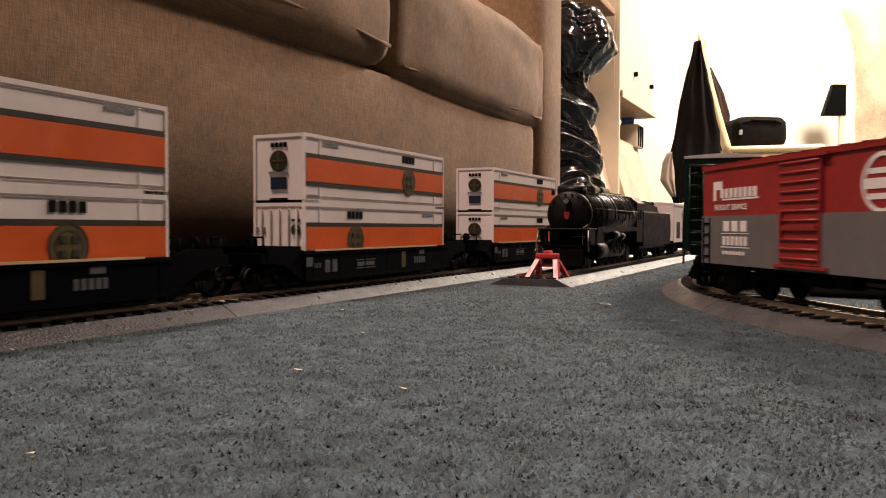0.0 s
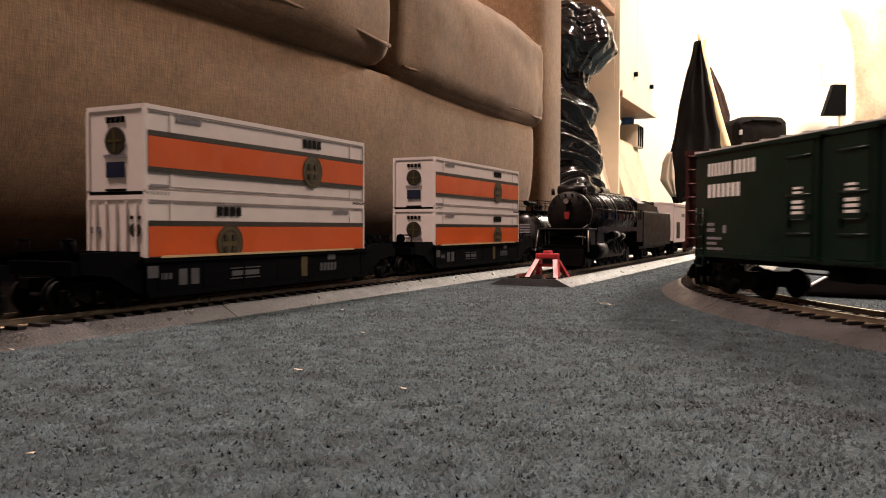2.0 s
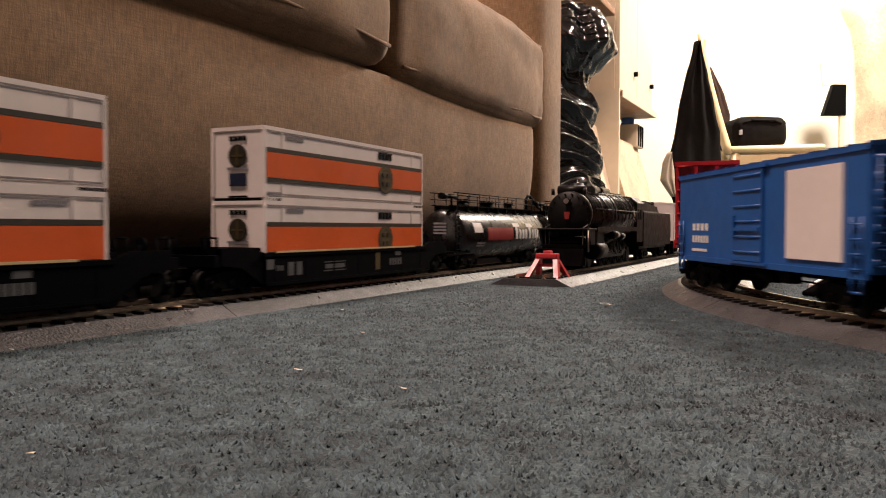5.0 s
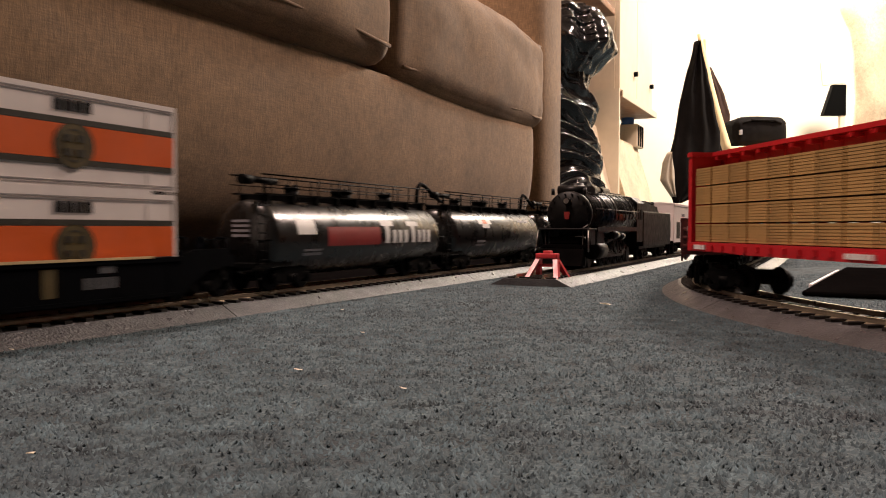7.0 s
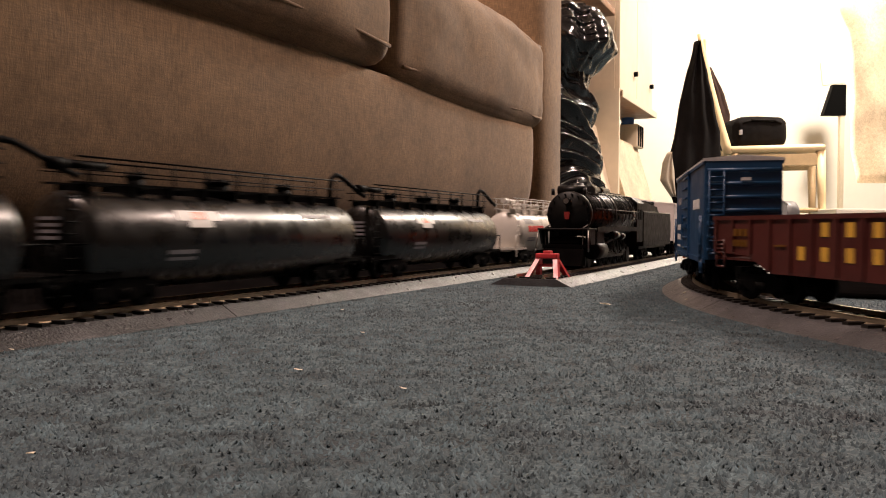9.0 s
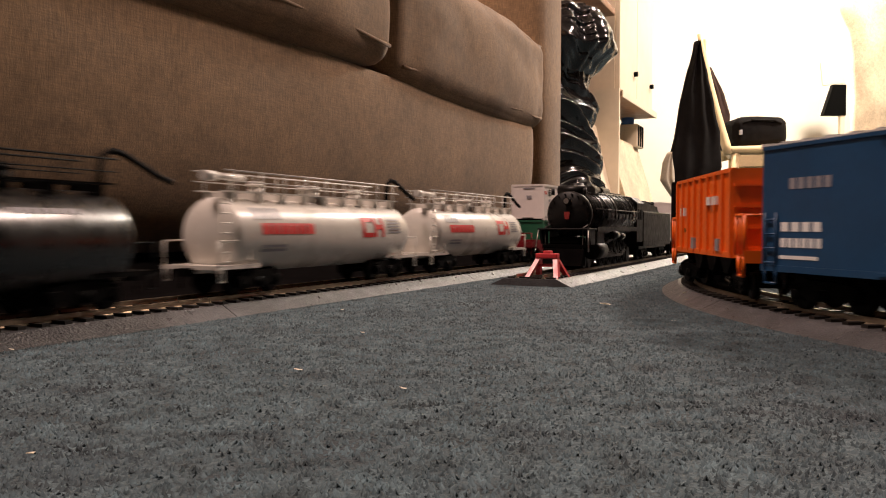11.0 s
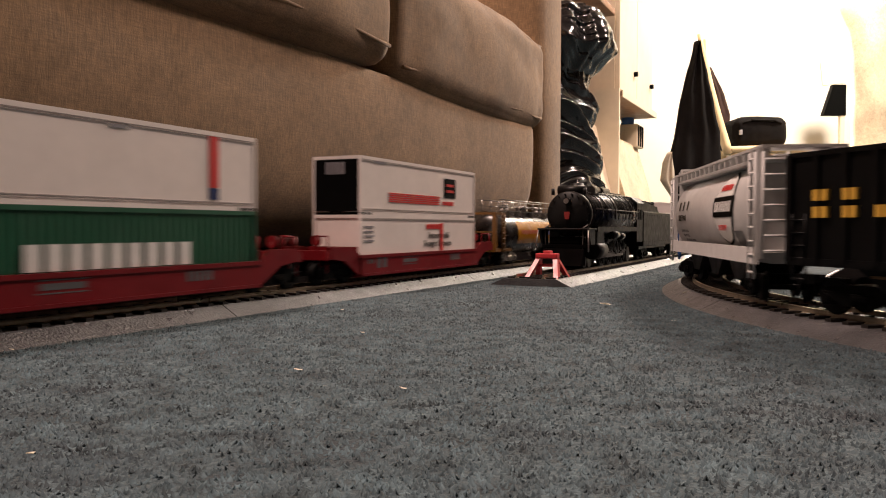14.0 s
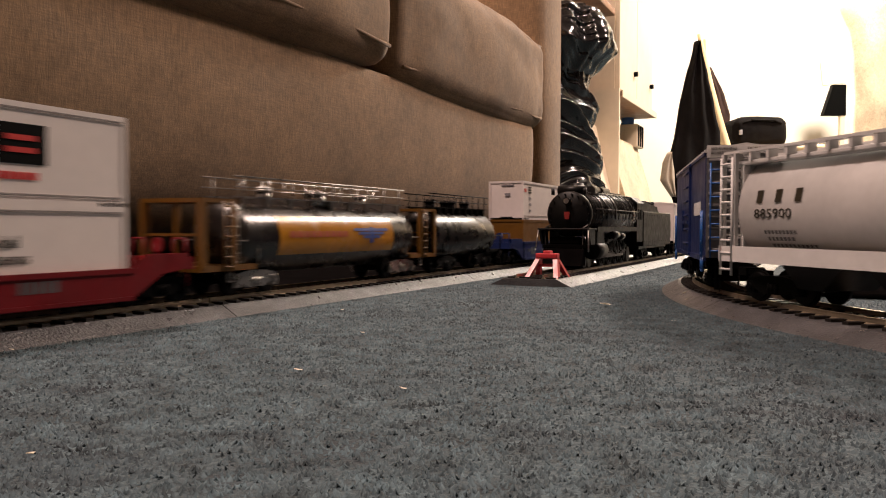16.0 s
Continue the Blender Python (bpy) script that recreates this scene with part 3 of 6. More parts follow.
        if not ribbed:
            bm = box(bmesh.new(), X - 0.0003, X + 0.0003, -0.0044, 0.0044, z + 0.0062, z + 0.0116)
            part("data_plate", bm, M["plate"], t, "small dark blue data plate")
        bm = bmesh.new()
        for i in range(7):
            box(bm, X - 0.0003, X + 0.0003, *((-0.0125 + i * 0.0007, -0.0120 + i * 0.0007, z + 0.0178, z + 0.0202) if ribbed else (-0.0055 + i * 0.0016, -0.0044 + i * 0.0016, z + 0.0132, z + 0.0143)))
        part("end_number_mark", bm, M["grey_mark"], t)
    if body == "white":
        for zz in (z + CH - 0.0026, z + CH - 0.0019, z + 0.0021, z + 0.0030):
            decal("groove", [(-CL / 2 + 0.0012, CL / 2 - 0.0012, zz, zz + 0.00022)], 1, CW / 2 - 0.0001, M["groove"], t, 0.0002)
    if marks:
        marks(t, z)
    return t


def ribbed_front(t, z):
    bm = bmesh.new()
    for i in range(5):
        y = -0.010 + i * 0.005
        box(bm, CL / 2 - 0.0004, CL / 2 + 0.0006, y - 0.0006, y + 0.0006, z + 0.002, z + CH - 0.003)
    part("end_ribs", bm, M["white"], t)


def well_car(label, paint, group):
    t = thing("well_car", label, "well car", group)
    P = M[paint]
    red = paint == "well_red"
    st, bt = (0.0136, 0.0180) if red else (0.0168, 0.0192)
    for y in (-1, 1):
        y0 = y * 0.0152
        bm = box(bmesh.new(), -0.072, 0.072, y0 - 0.0006, y0 + 0.0006, 0.0030, st - 0.0008)
        box(bm, -0.0735, 0.0735, y0 - 0.0011, y0 + 0.0011, st - 0.0016, st)
        box(bm, -0.0715, 0.0715, y0 - 0.0011, y0 + 0.0011, 0.0030, 0.0042)
        for i in range(0 if red else 7):
            x = -0.066 + i * 0.022
            box(bm, x - 0.0007, x + 0.0007, y0 + y * 0.0002 - 0.0005, y0 + y * 0.0002 + 0.0005, 0.0050, 0.0152)
        part("side_sill", bm, P, t)
        for e in (-1, 1):
            bm = prism(bmesh.new(), [(e * 0.072, 0.0030), (e * 0.072, st), (e * 0.080, bt), (e * 0.098, bt), (e * 0.098, 0.0125), (e * 0.086, 0.0110)], y * 0.0142 - 0.0010, y * 0.0142 + 0.0010)
            part("bolster_side", bm, P, t)
    part("well_floor", box(bmesh.new(), -0.073, 0.073, -0.0150, 0.0150, 0.0026, 0.0038), P, t)
    for e in (-1, 1):
        bm = box(bmesh.new(), *sorted((e * 0.073, e * 0.1005)), -0.0132, 0.0132, 0.0132, 0.0150)
        box(bm, *sorted((e * 0.0732, e * 0.075)), -0.0142, 0.0142, 0.006, bt - 0.0002)
        box(bm, *sorted((e * 0.098, e * 0.1012)), -0.0150, 0.0150, 0.0120, 0.0165)
        part("end_platform", bm, P, t)
        for y in (-0.0135, 0.0135):
            part("handrail", pipe(bmesh.new(), [(e * 0.0985, y, 0.0150), (e * 0.0985, y, 0.0232), (e * 0.0985, y * 0.55, 0.0232), (e * 0.0985, y * 0.55, 0.015)], 0.00045), P, t)
            part("step_iron", pipe(bmesh.new(), [(e * 0.0992, y, 0.012), (e * 0.0992, y, 0.006), (e * 0.0992, y * 0.7, 0.006), (e * 0.0992, y * 0.7, 0.012)], 0.0004), P, t)
        bm = rod(bmesh.new(), (e * 0.094, 0.004, 0.015), (e * 0.094, 0.004, 0.021), 0.0005, 6)
        rod(bm, (e * 0.0938, 0.004, 0.021), (e * 0.0946, 0.004, 0.021), 0.0028, 14)
        part("brake_wheel", bm, P, t)
    for side in (1,):
        tone = M["print_mark"]
        decal("number_mark", [(-0.066 + i * 0.0021, -0.0646 + i * 0.0021, 0.0090, 0.0112) for i in range(3)] + [(-0.030, -0.012, 0.0072, 0.0076), (-0.030, -0.012, 0.0112, 0.0116), (-0.029, -0.0128, 0.0084, 0.0104)], side, 0.0157, tone, t)
        decal("letter_mark", [(-0.057 + i * 0.006, -0.0530 + i * 0.006, 0.0066, 0.0124) for i in range(2)] + word(0.030, 0.0076, 0.014, 0.0036, 5), side, 0.0157, tone, t)
        if paint == "dark_blue":
            # the gleam on the top flange, put on as a cream strip
            decal("edge_line", [(-0.066, 0.058, 0.0166, 0.0174)], side, 0.0157, M["flange_highlight"], t, 0.0008)
            decal("grey_patch", [(-0.0715, -0.066, 0.0098, 0.0140)], side, 0.0157, tone, t)
            decal("grey_patch", [(0.0365, 0.0425, 0.0125, 0.0148)], side, 0.0157, tone, t)
            decal("yellow_emblem", [(0.016, 0.0205, 0.0058, 0.0146)], side, 0.0157, M["olive"], t)
    running_gear(t, 0.088, 0.2035)
    return t


def stack(front, car_paint, lower, upper, label):
    car = well_car(label, car_paint, "well cars of the train")
    mid = front + CL / 2
    for ob in (car, lower, upper):
        MOVERS.append(("main", ob, mid, 0))


Z_LOW, Z_TOP = 0.0073, 0.0073 + CH
RED_H, RED_LOW, RED_TOP = 0.0298, 0.0041, 0.0339
BN_LOW = "white container with orange and black bands, lower in the well car"
BN_TOP = "white container with orange and black bands, stacked on another"
stack(0.0662, "dark_blue", container("container", BN_LOW, "white", Z_LOW, 0.0300, ribbed_front), container("container", BN_TOP, "white", Z_TOP, -0.030), "black well car carrying stacked white and orange containers")
stack(0.2889, "dark_blue", container("container", BN_LOW, "white", Z_LOW, -0.0285, ribbed_front), container("container", BN_TOP, "white", Z_TOP, 0.0265), "black well car carrying stacked white and orange containers")
stack(0.5102, "dark_blue", container("container", BN_LOW, "white", Z_LOW, 0.0285), container("container", BN_TOP, "white", Z_TOP, 0.0285), "black well car carrying stacked white and orange containers")


def green_marks(t, z):
    decal("name_mark", word(-0.034, z + 0.0098, 0.069, 0.0082, 9, 0.14), 1, CW / 2, M["white_mark"], t)
    decal("small_mark", [(-0.060, -0.048, z + 0.0265, z + 0.0276)], 1, CW / 2, M["grey_mark"], t)


def white_marks(t, z):
    decal("red_band", [(0.0440, 0.0490, z + 0.0085, z + 0.0280)], 1, CW / 2, M["red_mark"], t)
    decal("dark_square", [(0.0440, 0.0490, z + 0.0040, z + 0.0083)], 1, CW / 2, M["navy"], t)
    decal("dark_mark", [(-0.0590, -0.0530, z + 0.0205 + i * 0.0020, z + 0.0218 + i * 0.0020) for i in range(3)], 1, CW / 2, M["emblem_dark"], t)
    decal("mark_mark", [(-0.0575, -0.0540, z + 0.006 + i * 0.0048, z + 0.0080 + i * 0.0048) for i in range(3)] + [(-0.002, 0.006, z + 0.0262, z + 0.0274)], 1, CW / 2, M["grey_mark"], t)
    decal("small_red_mark", [(-0.0690, -0.0640, z + 0.0215, z + 0.0240)], 1, CW / 2, M["red_mark"], t)
    bm = box(bmesh.new(), CL / 2 - 0.0003, CL / 2 + 0.0002, -0.004, 0.006, z + 0.0262, z + 0.0270)
    box(bm, CL / 2 - 0.0003, CL / 2 + 0.0002, -0.001, 0.003, z + 0.018, z + 0.0205)
    part("end_mark", bm, M["grey_mark"], t)


def black_end_marks(t, z):
    X = CL / 2
    part("end_panel", box(bmesh.new(), X - 0.0002, X + 0.0004, -CW / 2 + 0.0012, CW / 2 - 0.0012, z + 0.0018, z + 0.0280), M["black"], t, "black printed end panel")
    bm = bmesh.new()
    for a, b, c, d in word(-0.0065, z + 0.0205, 0.012, 0.0062, 4, 0.2):
        box(bm, X, X + 0.0006, a, b, c, d)
    part("end_mark", bm, M["grey_mark"], t)
    decal("red_line", [(-0.042, 0.019, z + 0.0072 + i * 0.0011, z + 0.0078 + i * 0.0011) for i in range(5)], 1, CW / 2, M["red_mark"], t)
    decal("square_emblem", [(0.0250, 0.0412, z + 0.0118, z + 0.0235)], 1, CW / 2, M["black"], t)
    decal("emblem_wave", [(0.0280, 0.0375, z + 0.0150, z + 0.0166), (0.0280, 0.0375, z + 0.0186, z + 0.0202)], 1, CW / 2 + 0.0002, M["red_mark"], t)
    decal("name_mark", word(0.0225, z + 0.0072, 0.016, 0.0022, 6), 1, CW / 2, M["red_mark"], t)
    decal("small_mark", [(-0.058, -0.046, z + 0.0268, z + 0.0278)], 1, CW / 2, M["grey_mark"], t)


def lower_marks(t, z):
    lettering("writing", "Intermodal", 0.004, z + 0.0172, 0.0052, 1, CW / 2, M["emblem_dark"], t, 1.22)
    lettering("writing", "Freight Systems", -0.001, z + 0.0124, 0.0052, 1, CW / 2, M["emblem_dark"], t, 1.10)
    decal("red_name_mark", word(0.001, z + 0.0226, 0.018, 0.0028, 7, 0.2) + [(0.0195, 0.0235, z + 0.0092, z + 0.0260)], 1, CW / 2, M["red_mark"], t)
    decal("small_mark", [(-0.067, -0.058, z + 0.016 + i * 0.0024, z + 0.0170 + i * 0.0024) for i in range(4)], 1, CW / 2, M["grey_mark"], t)


stack(1.6522, "well_red", container("container", "green corrugated container low in a red well car", "green", RED_LOW, None, green_marks, True, RED_H), container("container", "white container with a red band, stacked on a green one", "white", RED_TOP, None, white_marks, False, RED_H), "red well car carrying green and white containers")
stack(1.8740, "well_red", container("container", "white container with dark lettering low in a red well car", "white", RED_LOW, None, lower_marks, False, RED_H), container("container", "white container with black end and red lines, stacked", "white", RED_TOP, None, black_end_marks, False, RED_H), "red well car carrying two white containers")
stack(2.3971, "navy", container("container", "yellow container low in a blue well car", "ochre", RED_LOW, None, None, False, RED_H), container("container", "white container with small marks, stacked on a yellow one", "white", RED_TOP, None, white_marks, False, RED_H), "blue well car carrying yellow and white containers")

# ---- tank cars ----


def tank_car(label, length, radius, zc, paint, frame_paint, rail_paint, marks, hose=False, truck=None, group="tank cars of the train", reach=0):
    t = thing("tank_car", label, "tank car", group)
    h = length / 2
    prof = [(-h, 0.0005)]
    for i in range(1, 8):
        a = i / 7 * math.pi / 2
        prof.append((-h + 0.006 * (1 - math.cos(a)), radius * math.sin(a)))
    prof += [(-x, r) for x, r in prof[::-1]]
    part("tank", lathe_x(bmesh.new(), prof, zc, 48), M[paint], t)
    bm = box(bmesh.new(), -h - 0.007, h + 0.007, -0.0045, 0.0045, 0.0092, 0.0115)
    for e in (-1, 1):
        box(bm, *sorted((e * (h - 0.018), e * (h + 0.008))), -0.0140, 0.0140, 0.0108, 0.0124)
        prism(bm, [(e * (h - 0.022), 0.0112), (e * (h - 0.004), 0.0112), (e * (h - 0.008), zc - radius * 0.4), (e * (h - 0.018), zc - radius * 0.4)], -radius * 0.75, radius * 0.75)
    part("underframe", bm, M[frame_paint], t)
    top = zc + radius
    bm = bmesh.new()
    for y in (-0.0062, 0.0062):
        box(bm, -h + 0.004, h - 0.004, y - 0.0016, y + 0.0016, top + 0.0022, top + 0.0028)
    n = 9
    for i in range(n):
        x = -h + 0.010 + i * (length - 0.020) / (n - 1)
        box(bm, x - 0.0006, x + 0.0006, -0.0078, 0.0078, top - 0.003, top + 0.0022)
    part("catwalk", bm, M[rail_paint], t)
    for y in (-0.0085, 0.0085):
        bm = bmesh.new()
        rod(bm, (-h + 0.004, y, top + 0.0108), (h - 0.004, y, top + 0.0108), 0.00038, 6)
        rod(bm, (-h + 0.004, y, top + 0.0065), (h - 0.004, y, top + 0.0065), 0.00025, 6)
        for i in range(n):
            x = -h + 0.010 + i * (length - 0.020) / (n - 1)
            rod(bm, (x, y, top - 0.002), (x, y, top + 0.0108), 0.0003, 6)
        part("handrail", bm, M[rail_paint], t)
    for x, w in ((-0.25, 0.006), (0.02, 0.009), (0.28, 0.006)):
        bm = rod(bmesh.new(), (x * length, 0, top - 0.001), (x * length, 0, top + 0.0055), w * 0.55, 18)
        rod(bm, (x * length, 0, top + 0.0055), (x * length, 0, top + 0.0066), w * 0.62, 18)
        for k in range(6):
            a = k * math.pi / 3
            rod(bm, (x * length + w * 0.45 * math.cos(a), w * 0.45 * math.sin(a), top + 0.0066), (x * length + w * 0.45 * math.cos(a), w * 0.45 * math.sin(a), top + 0.0078), 0.0005, 6)
        part("manway", bm, M[rail_paint], t)
    if hose:
        bm = bmesh.new()
        pipe(bm, [(h - 0.022, 0.002, top + 0.0085), (h - 0.004, 0.002, top + 0.0085)], 0.0013, 10)
        rod(bm, (h - 0.005, 0.002, top + 0.0085), (h + 0.002, 0.002, top + 0.0085), 0.0021, 12)
        rod(bm, (h - 0.014, 0.002, top), (h - 0.014, 0.002, top + 0.0085), 0.0008, 8)
        part("filling_pipe", bm, M[rail_paint], t)
        bm = bmesh.new()
        pts = [(-h + 0.006, 0.002, top + 0.001), (-h + 0.0055, 0.002, top + 0.007), (-h + 0.0045, 0.002, top + 0.0120), (-h + 0.001, 0.002, top + 0.0145), (-h - 0.004, 0.002, top + 0.0138), (-h - 0.012, 0.002, top + 0.0105), (-h - 0.020, 0.002, top + 0.0070), (-h - 0.027, 0.002, top + 0.0048)]
        tube(bm, pts, 0.0012, 8)
        part("hose", bm, M["black"], t, "black rubber connecting hose")
    for e in (-1, 1):
        bm = bmesh.new()
        for y in (-0.0142, 0.0142):
            pipe(bm, [(e * (h + 0.0065), y, 0.0118), (e * (h + 0.0065), y, 0.0220), (e * (h + 0.002), y, 0.0220), (e * (h - 0.012), y, 0.0220), (e * (h - 0.012), y, 0.0118)], 0.0004)
            pipe(bm, [(e * (h + 0.0065), y, 0.0118), (e * (h + 0.0065), y, 0.0060), (e * (h + 0.004), y, 0.0060), (e * (h + 0.004), y, 0.0118)], 0.0004)
        part("end_rail", bm, M[rail_paint], t)
    bm = ladder(bmesh.new(), h + 0.0025, 0.0140, 0.0118, top - 0.001, 0.0052, 7)
    part("ladder", bm, M[rail_paint], t)
    marks(t, radius, zc)
    running_gear(t, h - 0.013 if reach else h - 0.020, reach or length + 0.014, 0, truck)
    return t


def black_marks_a(t, r, zc):
    round_decal("white_square", [(-0.063, -0.049, zc + 0.002, zc + 0.0085)], 1, r, zc, M["white_mark"], t)
    round_decal("red_panel", [(-0.040, 0.0075, zc - 0.0035, zc + 0.0055)], 1, r, zc, M["box_red"], t)
    round_decal("white_letter_mark", [(0.009, 0.022, zc + 0.0060, zc + 0.0086), (0.0125, 0.0172, zc - 0.003, zc + 0.0060), (0.037, 0.050, zc + 0.0060, zc + 0.0086), (0.0410, 0.0455, zc - 0.003, zc + 0.006)] + word(0.0190, zc - 0.003, 0.0190, 0.0070, 3, 0.15) + word(0.0475, zc - 0.003, 0.0170, 0.0070, 3, 0.15), 1, r, zc, M["white_mark"], t)
    round_decal("small_mark", [(-0.058, -0.044, zc - 0.0075, zc - 0.0062), (-0.058, -0.044, zc - 0.0055, zc - 0.0045)], 1, r, zc, M["grey_mark"], t)
    end_bars(t, zc)


def end_bars(t, zc):
    h = 0.0810
    bm = bmesh.new()
    for i in range(4):
        box(bm, h - 0.0015, h + 0.0003, -0.004, 0.005, zc + 0.001 + i * 0.0021, zc + 0.0021 + i * 0.0021)
    part("end_mark", bm, M["grey_mark"], t)


def black_marks_b(t, r, zc):
    round_decal("white_plate", [(-0.040, -0.018, zc + 0.0075, zc + 0.0112), (-0.035, -0.023, zc + 0.0050, zc + 0.0075)], 1, r, zc, M["white_mark"], t, label="white plate")
    round_decal("orange_dot", [(-0.0325, -0.0255, zc + 0.0080, zc + 0.0107)], 1, r, zc, M["orange"], t, proud=0.0004)
    round_decal("number_mark", [(0.034 + i * 0.003, 0.0364 + i * 0.003, zc + 0.0092, zc + 0.0108) for i in range(8)], 1, r, zc, M["grey_mark"], t)
    round_decal("small_mark", [(-0.046, -0.032, zc - 0.0045, zc - 0.0030), (-0.046, -0.032, zc - 0.0068, zc - 0.0056)], 1, r, zc, M["grey_mark"], t)
    end_bars(t, zc)


def white_tank_marks(t, r, zc):
    round_decal("dark_name_mark", word(-0.060, zc + 0.0068, 0.019, 0.0048, 4), 1, r, zc, M["grey_mark"], t)
    round_decal("red_name_mark", [(-0.056 + i * 0.0062, -0.0505 + i * 0.0062, zc + 0.0005, zc + 0.0042) for i in range(6)] + [(-0.056, -0.0195, zc + 0.0042, zc + 0.0052)], 1, r, zc, M["red_mark"], t)
    round_decal("red_emblem_mark", [(0.022, 0.0248, zc - 0.0015, zc + 0.0085), (0.0248, 0.0325, zc + 0.0062, zc + 0.0085), (0.0248, 0.0325, zc - 0.0015, zc + 0.0008), (0.0335, 0.036, zc - 0.0015, zc + 0.0085), (0.036, 0.0405, zc + 0.0025, zc + 0.0050), (0.0405, 0.043, zc - 0.0015, zc + 0.0085)], 1, r, zc, M["red_mark"], t)
    round_decal("data_mark", [(0.047, 0.060, zc + 0.0005 + i * 0.0016, zc + 0.0014 + i * 0.0016) for i in range(5)] + [(-0.056, -0.039, zc - 0.0068 + i * 0.0018, zc - 0.0057 + i * 0.0018) for i in range(2)], 1, r, zc, M["grey_mark"], t)


for s0, marks in ((0.7113, black_marks_a), (0.8900, black_marks_b), (1.0735, black_marks_b)):
    MOVERS.append(("main", tank_car("glossy black tank car with top handrails and hose", 0.162, 0.0171, 0.0223, "gloss_black", "black", "black", marks, True), s0 + 0.0725, 0))
for s0 in (1.2725, 1.4525):
    MOVERS.append(("main", tank_car("white tank car with red lettering and handrails", 0.148, 0.0156, 0.0240, "tank_white", "tank_white", "tank_white", white_tank_marks, True), s0 + 0.074, 0))


def yellow_marks(t, r, zc):
    round_decal("yellow_panel", [(-0.050, 0.0475, zc - 0.0070, zc + 0.0100)], 1, r, zc, M["yellow"], t)
    round_decal("red_name_mark", [(-0.043 + i * 0.0052, -0.0390 + i * 0.0052, zc + 0.0005, zc + 0.0032) for i in range(9)], 1, r, zc, M["rust_mark"], t, proud=0.0005)
    round_decal("blue_wings", [(0.0090, 0.0410, zc + 0.0032, zc + 0.0046), (0.0130, 0.0370, zc + 0.0014, zc + 0.0028), (0.0170, 0.0330, zc - 0.0004, zc + 0.0010), (0.0232, 0.0268, zc - 0.0028, zc + 0.0052)], 1, r, zc, M["blue_mark"], t, proud=0.0005)
    for e in (-1, 1):
        bm = bmesh.new()
        x = e * 0.0960
        for y in (-0.0145, 0.0145):
            box(bm, x - 0.0015, x + 0.0015, y - 0.0013, y + 0.0013, 0.0118, 0.0375)
            box(bm, x - e * 0.017 - 0.0012, x - e * 0.017 + 0.0012, y - 0.0010, y + 0.0010, 0.0118, 0.0375)
        box(bm, *sorted((x + e * 0.0015, x - e * 0.018)), -0.0155, 0.0155, 0.0368, 0.0384)
        box(bm, *sorted((x + e * 0.0015, x - e * 0.030)), -0.0155, 0.0155, 0.0104, 0.0126)
        box(bm, x - 0.0008, x + 0.0008, -0.014, 0.014, 0.0240, 0.0250)
        part("end_frame", bm, M["ochre"], t, "ochre yellow end frame")
        part("end_ladder", ladder(bmesh.new(), x - e * 0.0130, 0.0158, 0.010, 0.0375, 0.0045, 7, 0.00045), M["ochre"], t)


MOVERS.append(("main", tank_car("silver and yellow tank car with ochre end frames", 0.150, 0.0150, 0.0225, "silver", "black", "steel", yellow_marks, truck=TRUCK_STEEL, reach=0.197), 2.079 + 0.0675, 0))
MOVERS.append(("main", tank_car("short glossy black tank car with a railed dome", 0.098, 0.0150, 0.0225, "gloss_black", "black", "black", lambda t, r, zc: None), 2.246 + 0.048, 0))


# ---- cars on the curve ----
LOOP_CURVE = 7.0


def hull(t, L, W, z0, z1, peak, side_paint, end_paint, roof_paint, ribs_end=8, ribs_side=0, roof_ribs=14, sill=0.0016):
    """A box car body: sides, corrugated ends, pitched ribbed roof."""
    h, w = L / 2, W / 2
    bm = box(bmesh.new(), -h, h, -w, w, z0, z1, 0.0003)
    if ribs_side:
        for i in range(ribs_side + 1):
            x = -h + 0.001 + i * (L - 0.002) / ribs_side
            for y in (-1, 1):
                box(bm, x - 0.0006, x + 0.0006, y * w - 0.0004, y * w + 0.0004, z0 + 0.001, z1 - 0.001)
    for y in (-1, 1):
        box(bm, -h, h, y * w - 0.0006, y * w + 0.0005, z0 - sill, z0 + 0.0006)
        box(bm, -h, h, y * w - 0.0006, y * w + 0.0006, z1 - 0.0012, z1 + 0.0002)
    part("body", bm, M[side_paint], t)
    for e in (-1, 1):
        bm = box(bmesh.new(), *sorted((e * h, e * (h + 0.0006))), -w + 0.0004, w - 0.0004, z0, z1)
        prism(bm, [(e * h, z1), (e * (h + 0.0006), z1), (e * (h + 0.0006), z1 + 0.0004), (e * h, z1 + 0.0004)], -w, w)
        for i in range(ribs_end):
            z = z0 + (z1 - z0) * (i + 0.7) / (ribs_end + 0.4)
            rod(bm, (e * (h + 0.0005), -w + 0.0012, z), (e * (h + 0.0005), w - 0.0012, z), 0.0010, 8)
        part("end_wall", bm, M[end_paint], t)
    bm = bmesh.new()
    out = [(-w - 0.0006, z1), (-w - 0.0006, z1 + 0.0006), (0, z1 + peak), (w + 0.0006, z1 + 0.0006), (w + 0.0006, z1)]
    sweep(bm, [pose(-h - 0.0008, 0, 0), pose(h + 0.0008, 0, 0)], out)
    for i in range(roof_ribs + 1):
        x = -h + i * L / roof_ribs
        sweep(bm, [pose(x - 0.0006, 0, 0.0006), pose(x + 0.0006, 0, 0.0006)], out)
    part("roof", bm, M[roof_paint], t)
    return h, w


